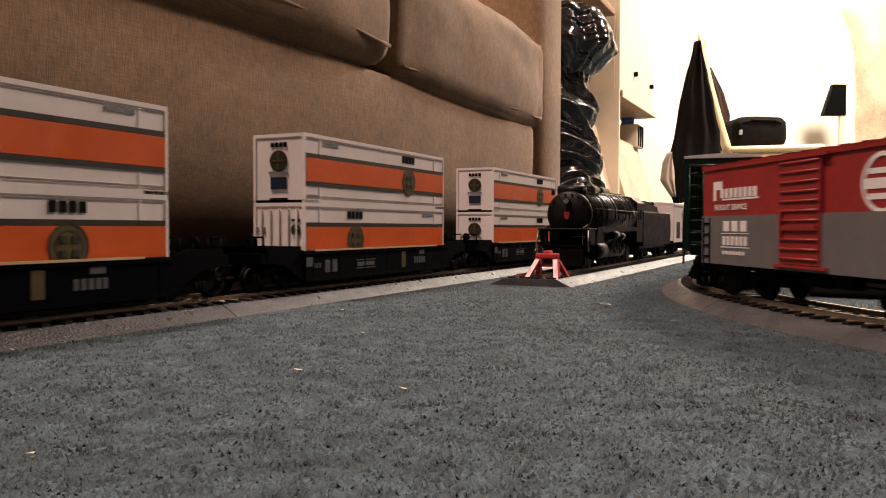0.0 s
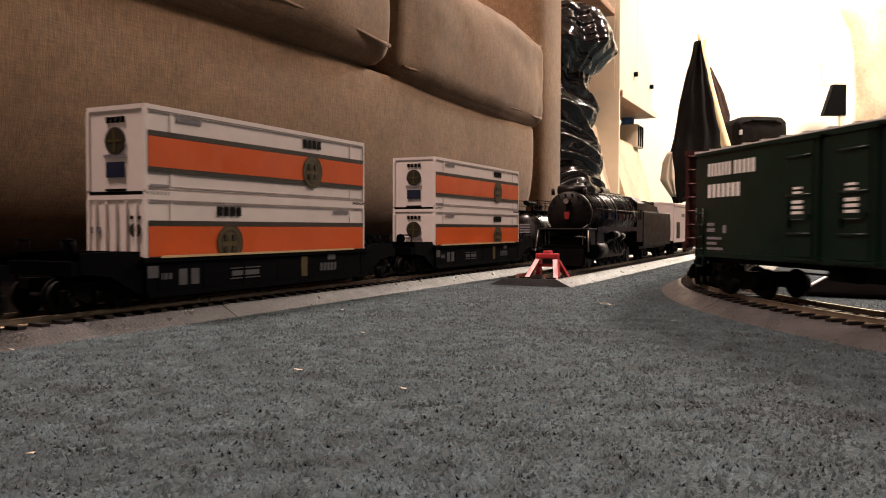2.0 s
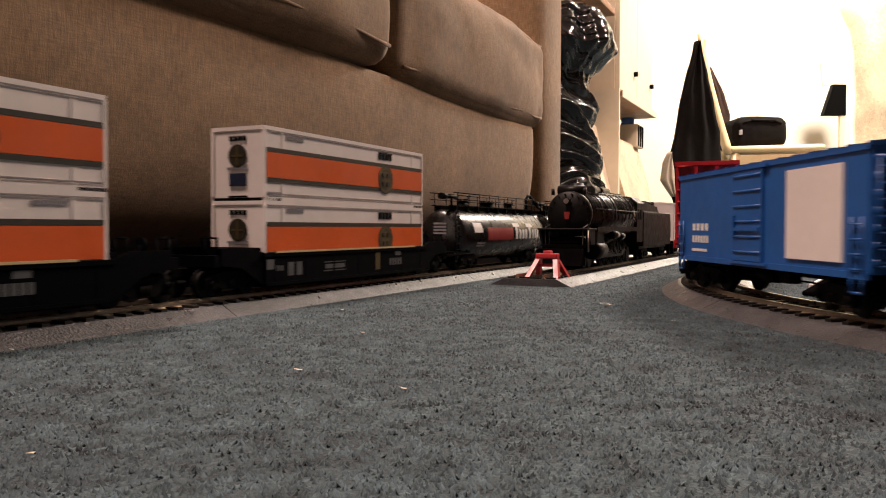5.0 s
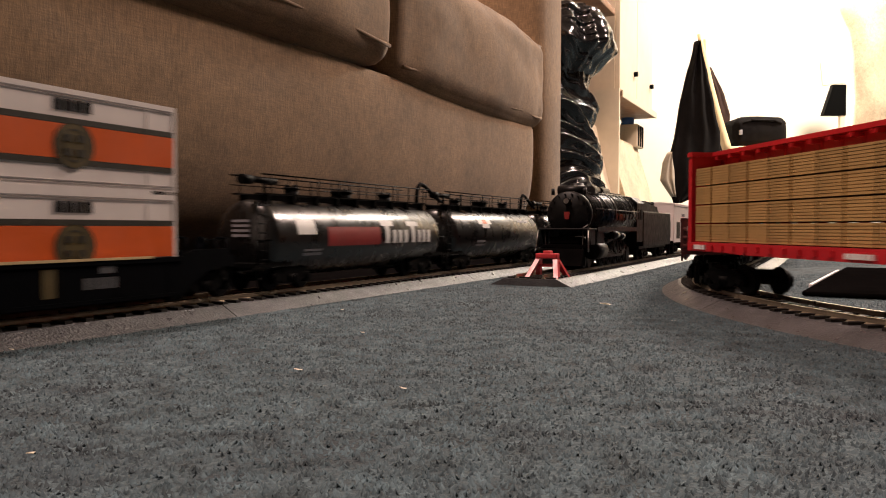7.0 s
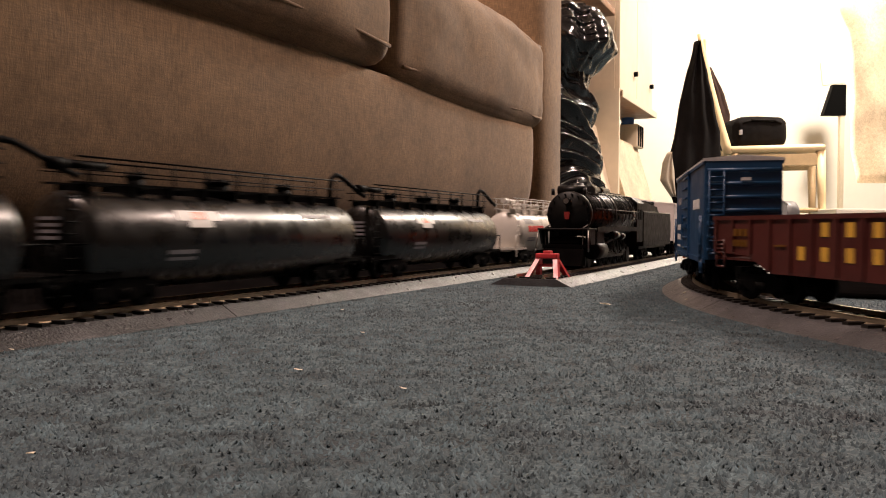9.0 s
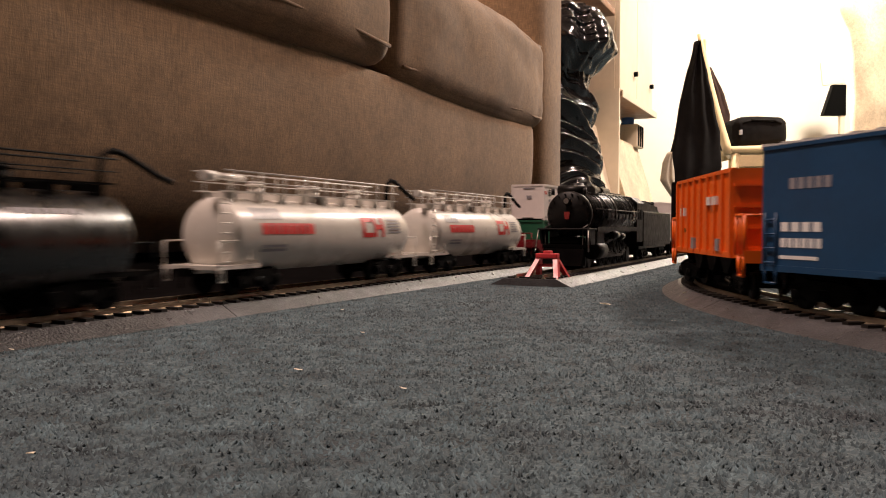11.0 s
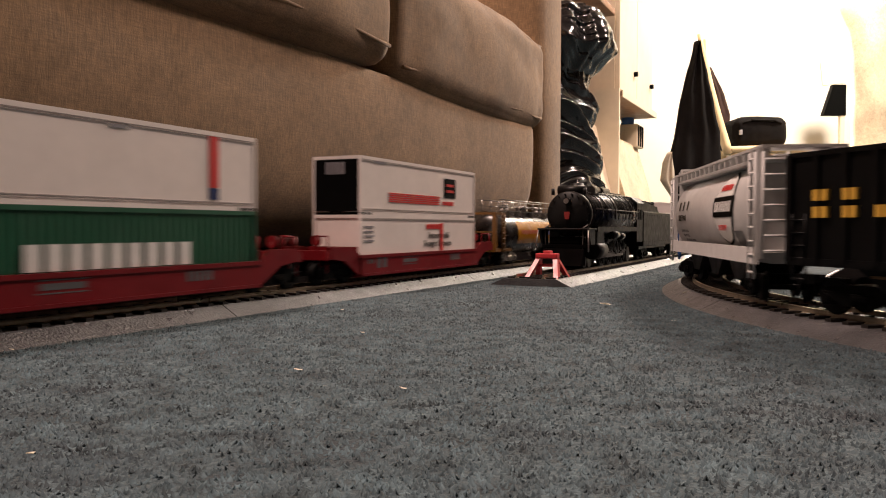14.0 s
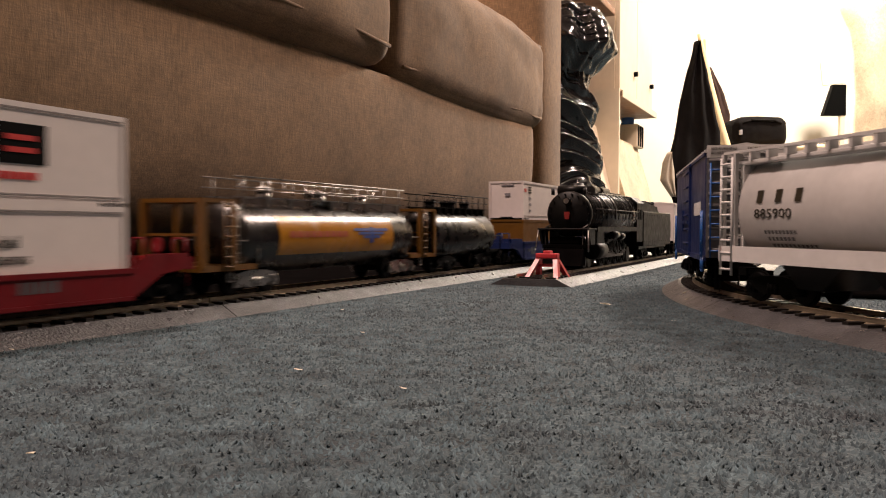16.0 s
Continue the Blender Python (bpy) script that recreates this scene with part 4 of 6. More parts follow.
def sill_gear(t, L, z0, paint="black"):
    bm = box(bmesh.new(), -L / 2, L / 2, -0.0035, 0.0035, z0 - 0.0045, z0)
    for i in range(7):
        x = -L / 2 + (i + 0.5) * L / 7
        box(bm, x - 0.0008, x + 0.0008, -0.014, 0.014, z0 - 0.0025, z0)
    part("underframe", bm, M[paint], t)
    bm = rod(bmesh.new(), (-0.010, -0.006, z0 - 0.005), (0.004, -0.006, z0 - 0.005), 0.0028, 12)
    box(bm, 0.010, 0.018, -0.009, -0.004, z0 - 0.007, z0 - 0.002)
    rod(bm, (-0.03, -0.0045, z0 - 0.006), (0.03, -0.0045, z0 - 0.006), 0.0004, 6)
    part("brake_gear", bm, M["black"], t)


def grab_irons(t, L, w, z0, z1, paint):
    for e in (-1, 1):
        bm = ladder(bmesh.new(), e * (L / 2 - 0.005), -w - 0.0009, z0 - 0.001, z0 + (z1 - z0) * 0.45, 0.0056, 4, 0.0004)
        pipe(bm, [(e * (L / 2 - 0.0022), -w - 0.0006, z0), (e * (L / 2 - 0.0022), -w - 0.0006, z0 - 0.0058), (e * (L / 2 - 0.0078), -w - 0.0006, z0 - 0.0058), (e * (L / 2 - 0.0078), -w - 0.0006, z0)], 0.0005)
        end_ladder(bm, e * (L / 2 + 0.0016), -w + 0.005, z0, z0 + (z1 - z0) * 0.9, 0.006, 7, 0.0004)
        part("ladder", bm, M[paint], t)


def sliding_door(t, x0, x1, w, z0, z1, paint, ribs):
    bm = box(bmesh.new(), x0, x1, -w - 0.0012, -w + 0.0002, z0, z1, 0.0002)
    for i in range(ribs):
        z = z0 + (z1 - z0) * (i + 0.6) / ribs
        rod(bm, (x0 + 0.001, -w - 0.0012, z), (x1 - 0.001, -w - 0.0012, z), 0.0006, 6)
    d = part("door", bm, M[paint], t)
    bm = box(bmesh.new(), x0 - 0.003, x1 + 0.004, -w - 0.0016, -w, z0 - 0.0012, z0 - 0.0002)
    box(bm, x0 - 0.003, x1 + 0.004, -w - 0.0016, -w, z1, z1 + 0.001)
    part("door_track", bm, M[paint], t)
    bm = box(bmesh.new(), x0 + 0.0015, x0 + 0.0028, -w - 0.0022, -w - 0.001, z0 + (z1 - z0) * 0.25, z0 + (z1 - z0) * 0.5)
    box(bm, x0 + 0.0015, x1 - 0.0015, -w - 0.0020, -w - 0.001, z0 + (z1 - z0) * 0.33, z0 + (z1 - z0) * 0.37)
    part("latch", bm, M[paint], d)


def on_loop(ob, s, L):
    MOVERS.append(("loop", ob, s, L / 2 - 0.024))


def car_pacemaker(s, L=0.1445):
    t = thing("boxcar", "red over grey boxcar with white lettering and red door", "boxcar", "cars of the curved train")
    W, z0, z1 = 0.031, 0.0145, 0.0532
    h, w = hull(t, L, W, z0, z1, 0.0022, "box_red", "black", "box_red")
    bm = box(bmesh.new(), -h + 0.0003, h - 0.0003, -w - 0.0007, w + 0.0007, z0 - 0.0018, z0 + 0.0182)
    part("lower_side", bm, M["box_grey"], t, "grey lower half of the body")
    sliding_door(t, -0.012, 0.012, w + 0.0002, z0 + 0.0004, z1 - 0.0015, "box_red", 11)
    decal("script_mark", [(-0.063, -0.0605, z0 + 0.0245, z0 + 0.0325), (-0.0605, -0.0555, z0 + 0.0290, z0 + 0.0325), (-0.0555, -0.0275, z0 + 0.0245, z0 + 0.0252)] + word(-0.0575, z0 + 0.0255, 0.029, 0.0038, 8, 0.16), -1, w, M["white_mark"], t)
    lettering("writing", "FREIGHT SERVICE", -0.062, z0 + 0.0205, 0.0033, -1, w + 0.0001, M["white_mark"], t, 1.02)
    decal("name_mark", word(-0.054, z0 + 0.0118, 0.020, 0.0042, 3, 0.2), -1, w + 0.0007, M["white_mark"], t)
    decal("number_mark", word(-0.054, z0 + 0.0062, 0.020, 0.0036, 6, 0.2) + [(-0.055, -0.033, z0 + 0.0052, z0 + 0.0056), (-0.055, -0.033, z0 + 0.0108, z0 + 0.0111)] + word(-0.054, z0 + 0.0024, 0.018, 0.0014, 7), -1, w + 0.0007, M["white_mark"], t)
    bm = bmesh.new()
    for r0, r1 in ((0.0078, 0.0092),):
        for i in range(36):
            a, b = i * math.pi / 18, (i + 1) * math.pi / 18
            bm.faces.new([bm.verts.new((0.040 + r * math.cos(q), -w - 0.0003, z0 + 0.0268 + r * math.sin(q))) for r, q in ((r0, a), (r1, a), (r1, b), (r0, b))])
    part("emblem_ring", bm, M["white_mark"], t)
    decal("emblem_mark", [(0.0335, 0.0465, z0 + 0.0295, z0 + 0.0312), (0.0320, 0.048, z0 + 0.0250, z0 + 0.0282), (0.0335, 0.0465, z0 + 0.0218, z0 + 0.0236)], -1, w, M["white_mark"], t)
    grab_irons(t, L, w, z0, z1, "black")
    sill_gear(t, L, z0)
    running_gear(t, L / 2 - 0.024, L + 0.004, LOOP_CURVE)
    on_loop(t, s, L)


def car_green(s, L=0.178):
    t = thing("boxcar", "dark green boxcar with white lettering and checkerboard", "boxcar", "cars of the curved train")
    W, z0, z1 = 0.0325, 0.0170, 0.0600
    h, w = hull(t, L, W, z0, z1, 0.0016, "box_green", "box_green", "car_grey", ribs_side=0)
    for x in (-0.023, -0.005, 0.0045, 0.0225, 0.0845):
        part("door_post", box(bmesh.new(), x - 0.0012, x + 0.0012, -w - 0.0008, -w + 0.0002, z0, z1 - 0.001), M["box_green"], t)
    sliding_door(t, -0.0215, -0.0065, w, z0 + 0.0005, z1 - 0.002, "box_green", 3)
    sliding_door(t, 0.0060, 0.0210, w, z0 + 0.0005, z1 - 0.002, "box_green", 3)
    u = -0.079
    decal("name_mark", word(u, z0 + 0.0325, 0.019, 0.0054, 7, 0.18) + word(u + 0.0205, z0 + 0.0325, 0.016, 0.0054, 5, 0.18) + word(u, z0 + 0.0235, 0.026, 0.0056, 7, 0.18), -1, w, M["white_mark"], t)
    decal("number_mark", word(u, z0 + 0.0115, 0.006, 0.0014, 4) + word(u, z0 + 0.0090, 0.0065, 0.0016, 5) + word(u, z0 + 0.0058, 0.012, 0.0011, 8) + word(u, z0 + 0.0036, 0.008, 0.0011, 6) + word(u, z0 + 0.0014, 0.013, 0.0011, 8) + [(u + 0.013, u + 0.0155, z0 + 0.0086, z0 + 0.0118)], -1, w, M["grey_mark"], t)
    for x in (-0.0175, 0.0100):
        decal("door_mark", [(x, x + 0.006, z0 + 0.0135 + i * 0.0019, z0 + 0.0146 + i * 0.0019) for i in range(4)] + [(x + 0.0006, x + 0.0054, z0 + 0.0225, z0 + 0.0234), (x + 0.0006, x + 0.0054, z0 + 0.0242, z0 + 0.0250)], -1, w + 0.0013, M["white_mark"], t)
    a, b, c, d = 0.0310, 0.0490, z0 + 0.0160, z0 + 0.0395
    decal("board_field", [(a, b, c, d)], -1, w, M["white_mark"], t, label="white board with black checks")
    k, g = (b - a - 0.003) / 3, (d - c - 0.003) / 3
    decal("black_check", [(a + 0.0015 + i * k, a + 0.0015 + (i + 1) * k, c + 0.0015 + j * g, c + 0.0015 + (j + 1) * g) for i in range(3) for j in range(3) if (i + j) % 2 == 0], -1, w + 0.0002, M["emblem_dark"], t)
    decal("slogan_mark", word(0.0505, z0 + 0.0300, 0.008, 0.0026, 4) + word(0.0590, z0 + 0.0330, 0.008, 0.0032, 3) + word(0.0655, z0 + 0.0280, 0.011, 0.0036, 4), -1, w, M["white_mark"], t)
    decal("data_box", [(0.0515, 0.067, z0 + 0.0062, z0 + 0.0064), (0.0515, 0.067, z0 + 0.0018, z0 + 0.0020), (0.0515, 0.0517, z0 + 0.002, z0 + 0.0062), (0.0668, 0.067, z0 + 0.002, z0 + 0.0062)] + [(0.060, 0.0665, z0 + 0.0072 + i * 0.0014, z0 + 0.0079 + i * 0.0014) for i in range(4)], -1, w, M["grey_mark"], t)
    grab_irons(t, L, w, z0, z1, "box_green")
    sill_gear(t, L, z0)
    running_gear(t, L / 2 - 0.026, L + 0.004, LOOP_CURVE)
    on_loop(t, s, L)


def centerbeam(s, L, paint, label, load):
    t = thing("centerbeam_flatcar", label, "flatcar", "cars of the curved train")
    W, z0, ztop = 0.031, 0.0168, 0.0616 if paint == "frame_red" else 0.0632
    beam = ztop if paint == "frame_red" else ztop - 0.0048
    h, w = L / 2, W / 2
    bm = box(bmesh.new(), -h, h, -w, w, z0 + 0.002, z0 + 0.0045)
    for y in (-1, 1):
        prism(bm, [(-h, z0 + 0.0045), (h, z0 + 0.0045), (h, z0 + 0.0005), (h * 0.62, z0 + 0.0005), (h * 0.5, z0 - (0.0 if paint == "frame_red" else 0.0015)), (-h * 0.5, z0 - (0.0 if paint == "frame_red" else 0.0015)), (-h * 0.62, z0 + 0.0005), (-h, z0 + 0.0005)], y * w - 0.0008, y * w + 0.0008)
        for i in range(int(L / 0.009)):
            x = -h + 0.004 + i * 0.009
            box(bm, x, x + 0.0022, y * w - 0.0016, y * w + 0.0016, z0 + 0.0012, z0 + 0.0034)
    part("deck", bm, M[paint], t)
    for e in (-1, 1):
        bm = box(bmesh.new(), *sorted((e * h, e * (h - 0.0022))), -w, w, z0 + 0.0045, ztop)
        for y in (-w + 0.001, -w * 0.33, w * 0.33, w - 0.001):
            box(bm, *sorted((e * h, e * (h + 0.0012))), y - 0.0009, y + 0.0009, z0 + 0.003, ztop)
        for i in range(7):
            z = z0 + 0.006 + i * (ztop - z0 - 0.008) / 6
            rod(bm, (e * (h + 0.0016), -w + 0.001, z), (e * (h + 0.0016), -w + 0.008, z), 0.0005, 6)
        box(bm, *sorted((e * (h + 0.0014), e * (h - 0.003))), -w - 0.0004, w + 0.0004, ztop - 0.0015, ztop + 0.0006)
        part("bulkhead", bm, M[paint], t)
    bm = box(bmesh.new(), -h, h, -0.006, 0.006, beam - 0.0012, beam + 0.0006)
    box(bm, -h, h, -0.0012, 0.0012, beam - 0.006, beam)
    for i in range(int(L / 0.0115)):
        x = -h + 0.006 + i * 0.0115
        box(bm, x - 0.0012, x + 0.0012, -0.0018, 0.0018, z0 + 0.004, beam)
        box(bm, x - 0.0010, x + 0.0010, -0.0058, 0.0058, beam - 0.003, beam)
    part("centre_beam", bm, M[paint], t)
    decal("number_mark", word(-h + 0.008, z0 + 0.0014, 0.010, 0.0020, 4) + word(h * 0.2, z0 + 0.0010, 0.014, 0.0018, 6), -1, w + 0.0006, M["white_mark"], t, proud=0.0012)
    running_gear(t, L / 2 - 0.024, L + 0.004, LOOP_CURVE)
    on_loop(t, s, L)
    load(s, L, z0 + 0.0047, ztop)


def tan_load(s, L, z0, ztop):
    t = thing("lumber_load", "stacked tan board bundles on a red centerbeam car", "lumber")
    h = L / 2 - 0.0040
    n, rows = 6, 4
    top = ztop - 0.0068
    bw, bh = 2 * h / n, (top - z0) / rows
    shared = bmesh.new()
    lay = 7
    for k in range(lay):
        box(shared, -bw / 2 + 0.0003, bw / 2 - 0.0003, -0.0062, 0.0062, k * bh / lay * 0.95 + 0.0002, (k + 0.93) * bh / lay * 0.95)
    box(shared, -bw / 2 + 0.0006, bw / 2 - 0.0006, -0.0058, 0.0058, 0.0003, bh * 0.93)
    me = mesh_of("bundle", shared, M["lumber"])
    straps = bmesh.new()
    for y in (-0.0083, 0.0083):
        for i in range(n):
            for j in range(rows):
                share("board_pack", me, t, pose(-h + (i + 0.5) * bw, y, z0 + j * bh))
                box(straps, -h + (i + 0.5) * bw - 0.0002, -h + (i + 0.5) * bw + 0.0002, y - 0.0066, y + 0.0066, z0 + j * bh, z0 + j * bh + bh * 0.95)
    part("strap", straps, M["ochre"], t)
    on_loop(t, s, L)


def white_load(s, L, z0, ztop):
    t = thing("wrapped_lumber_load", "white printed wrapped lumber bundles on a brown flatcar", "lumber")
    h = L / 2 - 0.0045
    n, rows = 14, 6
    top = ztop - 0.0044
    bw, bh = 2 * h / n, (top - z0) / rows
    b = box(bmesh.new(), -bw / 2 + 0.00012, bw / 2 - 0.00012, -0.0062, 0.0062, 0.0001, bh - 0.0003)
    me = mesh_of("bundle", b, M["wrap"])
    pr = bmesh.new()
    for k in range(3):
        for q in range(3):
            x = -bw * 0.20 + q * bw * 0.145
            box(pr, x, x + bw * (0.115 if q != k else 0.075), -0.01465, -0.0143, bh * 0.14 + k * bh * 0.25, bh * 0.31 + k * bh * 0.25)
    print_me = mesh_of("print_mark", pr, M["print_mark"])
    dark = bmesh.new()
    for j in range(1, rows):
        box(dark, -h, h, -0.0145, -0.0139, z0 + j * bh - 0.00035, z0 + j * bh + 0.00005)
    part("spacer", dark, M["box_grey"], t)
    for y in (-0.0083, 0.0083):
        for i in range(n):
            for j in range(rows):
                share("wrapped_pack", me, t, pose(-h + (i + 0.5) * bw, y, z0 + j * bh))
    for j in range(rows):
        for i in range(n):
            share("print", print_me, t, pose(-h + (i + (0.26 if j % 2 else 0.72)) * bw, 0, z0 + j * bh))
    on_loop(t, s, L)


def car_blue(s, L, paint, label, ribs, z1):
    t = thing("boxcar", label, "boxcar", "cars of the curved train")
    W, z0 = 0.0318, 0.0140
    h, w = hull(t, L, W, z0, z1, 0.0020, paint, paint, "car_grey" if paint == "blue_dull" else paint, ribs_end=7)
    if paint == "blue":
        sliding_door(t, -0.014, 0.012, w, z0 + 0.0006, z1 - 0.0014, paint, 6)
        part("white_panel", box(bmesh.new(), 0.030, 0.066, -w - 0.0007, -w + 0.0001, z0 + 0.0030, z1 - 0.0040), M["white"], t, "white panel on the side")
    else:
        sliding_door(t, -0.016, 0.010, w, z0 + 0.0006, z1 - 0.0014, paint, 8)
        decal("name_mark", word(0.026, z0 + 0.0225, 0.028, 0.0045, 6), -1, w, M["white_mark"], t)
        decal("side_mark", word(-0.058, z0 + 0.0270, 0.020, 0.0038, 5), -1, w, M["grey_mark"], t)
    decal("number_mark", word(-0.062, z0 + 0.0125, 0.020, 0.0032, 4) + word(-0.062, z0 + 0.0070, 0.020, 0.0032, 6) + [(-0.062, -0.044, z0 + 0.0030, z0 + 0.0042)], -1, w, M["white_mark"], t)
    bm = bmesh.new()
    box(bm, h + 0.0012, h + 0.0018, -0.001, 0.003, z0 + (z1 - z0) * 0.8, z0 + (z1 - z0) * 0.83)
    part("end_mark", bm, M["white_mark"], t)
    grab_irons(t, L, w, z0, z1, paint)
    sill_gear(t, L, z0)
    running_gear(t, L / 2 - 0.024, L + 0.004, LOOP_CURVE)
    on_loop(t, s, L)


def car_gondola(s, L=0.166):
    t = thing("gondola", "brown open gondola car with yellow lettering", "gondola", "cars of the curved train")
    W, z0, z1 = 0.0318, 0.0150, 0.0318
    h, w = L / 2, W / 2
    part("floor", box(bmesh.new(), -h, h, -w, w, z0, z0 + 0.001), M["tuscan"], t)
    for y in (-1, 1):
        bm = prism(bmesh.new(), [(-h, z0 + 0.003), (-h * 0.72, z0 + 0.002), (-h * 0.55, z0 - 0.004), (h * 0.55, z0 - 0.004), (h * 0.72, z0 + 0.002), (h, z0 + 0.003), (h, z1), (-h, z1)], y * w - 0.0006, y * w + 0.0006)
        box(bm, -h, h, y * w - 0.0013, y * w + 0.0013, z1 - 0.001, z1 + 0.0006)
        for i in range(15):
            x = -h + 0.002 + i * (L - 0.004) / 14
            box(bm, x - 0.0009, x + 0.0009, y * w + y * 0.0004 - 0.0010, y * w + y * 0.0004 + 0.0010, z0 + 0.003 if abs(x) > h * 0.6 else z0 - 0.003, z1)
        part("side", bm, M["tuscan"], t)
    for e in (-1, 1):
        bm = box(bmesh.new(), *sorted((e * h, e * (h - 0.0012))), -w, w, z0, z1 + 0.0004)
        for i in range(3):
            rod(bm, (e * h, -w, z0 + 0.004 + i * 0.004), (e * h, w, z0 + 0.004 + i * 0.004), 0.0009, 8)
        part("end_wall", bm, M["tuscan"], t)
    pitch = (L - 0.004) / 14
    for i, k in enumerate((5, 6, 7, 8, 9)):
        x = -h + 0.002 + k * pitch
        decal("letter_mark", word(x + 0.0032, z0 + 0.0098, 0.0056, 0.0047, 1, 0.38), -1, w + 0.0006, M["yellow_mark"], t)
    for i, k in enumerate((4, 5, 6, 7, 8, 9, 10)):
        x = -h + 0.002 + k * pitch
        decal("letter_mark", word(x + 0.0032, z0 + 0.0016, 0.0056, 0.0047, 1, 0.38), -1, w + 0.0006, M["yellow_mark"], t)
    decal("number_mark", word(-h + 0.014, z0 + 0.0095, 0.010, 0.0028, 3) + word(-h + 0.014, z0 + 0.0055, 0.010, 0.0026, 4) + [(-h + 0.040, -h + 0.046, z0 + 0.006, z0 + 0.0066)], -1, w + 0.0010, M["ochre"], t)
    grab_irons(t, L, w, z0 + 0.003, z1 - 0.002, "tuscan")
    running_gear(t, L / 2 - 0.024, L + 0.004, LOOP_CURVE)
    on_loop(t, s, L)


def open_hopper(s, L, paint, label, z0, z1, ribs, style):
    t = thing("open_hopper_car", label, "hopper car", "cars of the curved train")
    W = 0.0318
    h, w = L / 2, W / 2
    for y in (-1, 1):
        bm = box(bmesh.new(), -h, h, y * w - 0.0005, y * w + 0.0005, z0, z1)
        box(bm, -h, h, y * w - 0.0013, y * w + 0.0012, z1 - 0.0008, z1 + 0.0008)
        box(bm, -h, h, y * w - 0.0012, y * w + 0.0012, z0 - 0.0012, z0 + 0.0012)
        part("side", bm, M[paint], t)
        rib = mesh_of("rib", box(bmesh.new(), -0.0011, 0.0011, -0.0012, 0.0012, z0, z1), M[paint])
        for i in range(ribs + 1):
            share("rib", rib, t, pose(-h + 0.0012 + i * (L - 0.0024) / ribs, y * w + y * 0.0005, 0))
    for e in (-1, 1):
        bm = box(bmesh.new(), *sorted((e * h, e * (h - 0.001))), -w, w, z0, z1 + 0.0006)
        for i in range(4):
            box(bm, *sorted((e * h, e * (h + 0.001))), -w, w, z0 + 0.002 + i * (z1 - z0) / 4, z0 + 0.003 + i * (z1 - z0) / 4)
        part("end_wall", bm, M[paint], t)
        if style == "orange":
            bm = box(bmesh.new(), *sorted((e * h, e * (h + 0.014))), -w, w, z0 - 0.001, z0 + 0.0006)
            box(bm, *sorted((e * (h + 0.013), e * (h + 0.0146))), -w - 0.0004, w + 0.0004, z0 - 0.0026, z0 + 0.0022)
            part("end_platform", bm, M[paint], t)
            bm = bmesh.new()
            for y in (-w, w):
                pipe(bm, [(e * (h + 0.0135), y, z0), (e * (h + 0.0135), y, z0 + 0.0155), (e * (h + 0.0035), y, z0 + 0.0155), (e * (h + 0.0035), y, z0)], 0.0008)
                pipe(bm, [(e * (h + 0.0085), y, z0), (e * (h + 0.0085), y, z0 + 0.0155)], 0.0006)
                pipe(bm, [(e * (h + 0.0135), y, z0 + 0.0155), (e * (h + 0.0135), y * 0.4, z0 + 0.0155), (e * (h + 0.0135), y * 0.4, z0)], 0.0006)
                pipe(bm, [(e * (h + 0.0135), y, z0), (e * (h + 0.0125), y, z0 - 0.0075), (e * (h + 0.0075), y, z0 - 0.0075), (e * (h + 0.0065), y, z0)], 0.0007)
            part("end_rail", bm, M[paint], t)
    part("floor", box(bmesh.new(), -h, h, -w, w, z0 + 0.004, z0 + 0.005), M[paint], t)
    bm = bmesh.new()
    for k in range(3):
        x = (k - 1) * L * 0.24
        prism(bm, [(x - L * 0.11, z0), (x + L * 0.11, z0), (x + L * 0.03, z0 - 0.0085), (x - L * 0.03, z0 - 0.0085)], -w * 0.75, w * 0.75)
    part("hopper_bay", bm, M["black"] if style == "orange" else M[paint], t)
    if style == "orange":
        decal("letter_mark", word(0.012, z0 + 0.0205, 0.0062, 0.0036, 2) + word(0.0215, z0 + 0.0205, 0.0062, 0.0036, 2) + word(-0.038, z0 + 0.0165, 0.0028, 0.0040, 1) + word(-0.0315, z0 + 0.0165, 0.0028, 0.0040, 1), -1, w + 0.0004, M["white_mark"], t, proud=0.0014)
        decal("data_panel", [(-0.0150, -0.0100, z0 + 0.0010, z0 + 0.0062), (0.0270, 0.0320, z0 + 0.0010, z0 + 0.0062)], -1, w + 0.0004, M["grey_mark"], t, proud=0.0014)
        decal("number_mark", word(-0.037, z0 + 0.0085, 0.009, 0.0020, 5), -1, w + 0.0004, M["ochre"], t)
    else:
        decal("letter_mark", word(0.016, z0 + 0.0225, 0.0060, 0.0082, 1, 0) + word(0.0255, z0 + 0.0225, 0.0060, 0.0082, 1, 0) + word(0.0350, z0 + 0.0225, 0.0060, 0.0082, 1, 0) + [(0.016, 0.041, z0 + 0.0205, z0 + 0.0216)], -1, w + 0.0004, M["yellow_mark"], t, proud=0.0014)
        decal("number_mark", word(-0.064, z0 + 0.0200, 0.007, 0.0036, 2) + word(-0.052, z0 + 0.0200, 0.006, 0.0036, 2) + word(-0.064, z0 + 0.0145, 0.007, 0.0036, 2) + word(-0.052, z0 + 0.0145, 0.006, 0.0036, 2) + word(-0.040, z0 + 0.0145, 0.006, 0.0036, 2), -1, w + 0.0004, M["yellow_mark"], t, proud=0.0014)
        decal("yellow_sill", [(-0.045, 0.030, z0 - 0.0042, z0 - 0.0034)], -1, w * 0.75, M["ochre"], t, proud=0.0008)
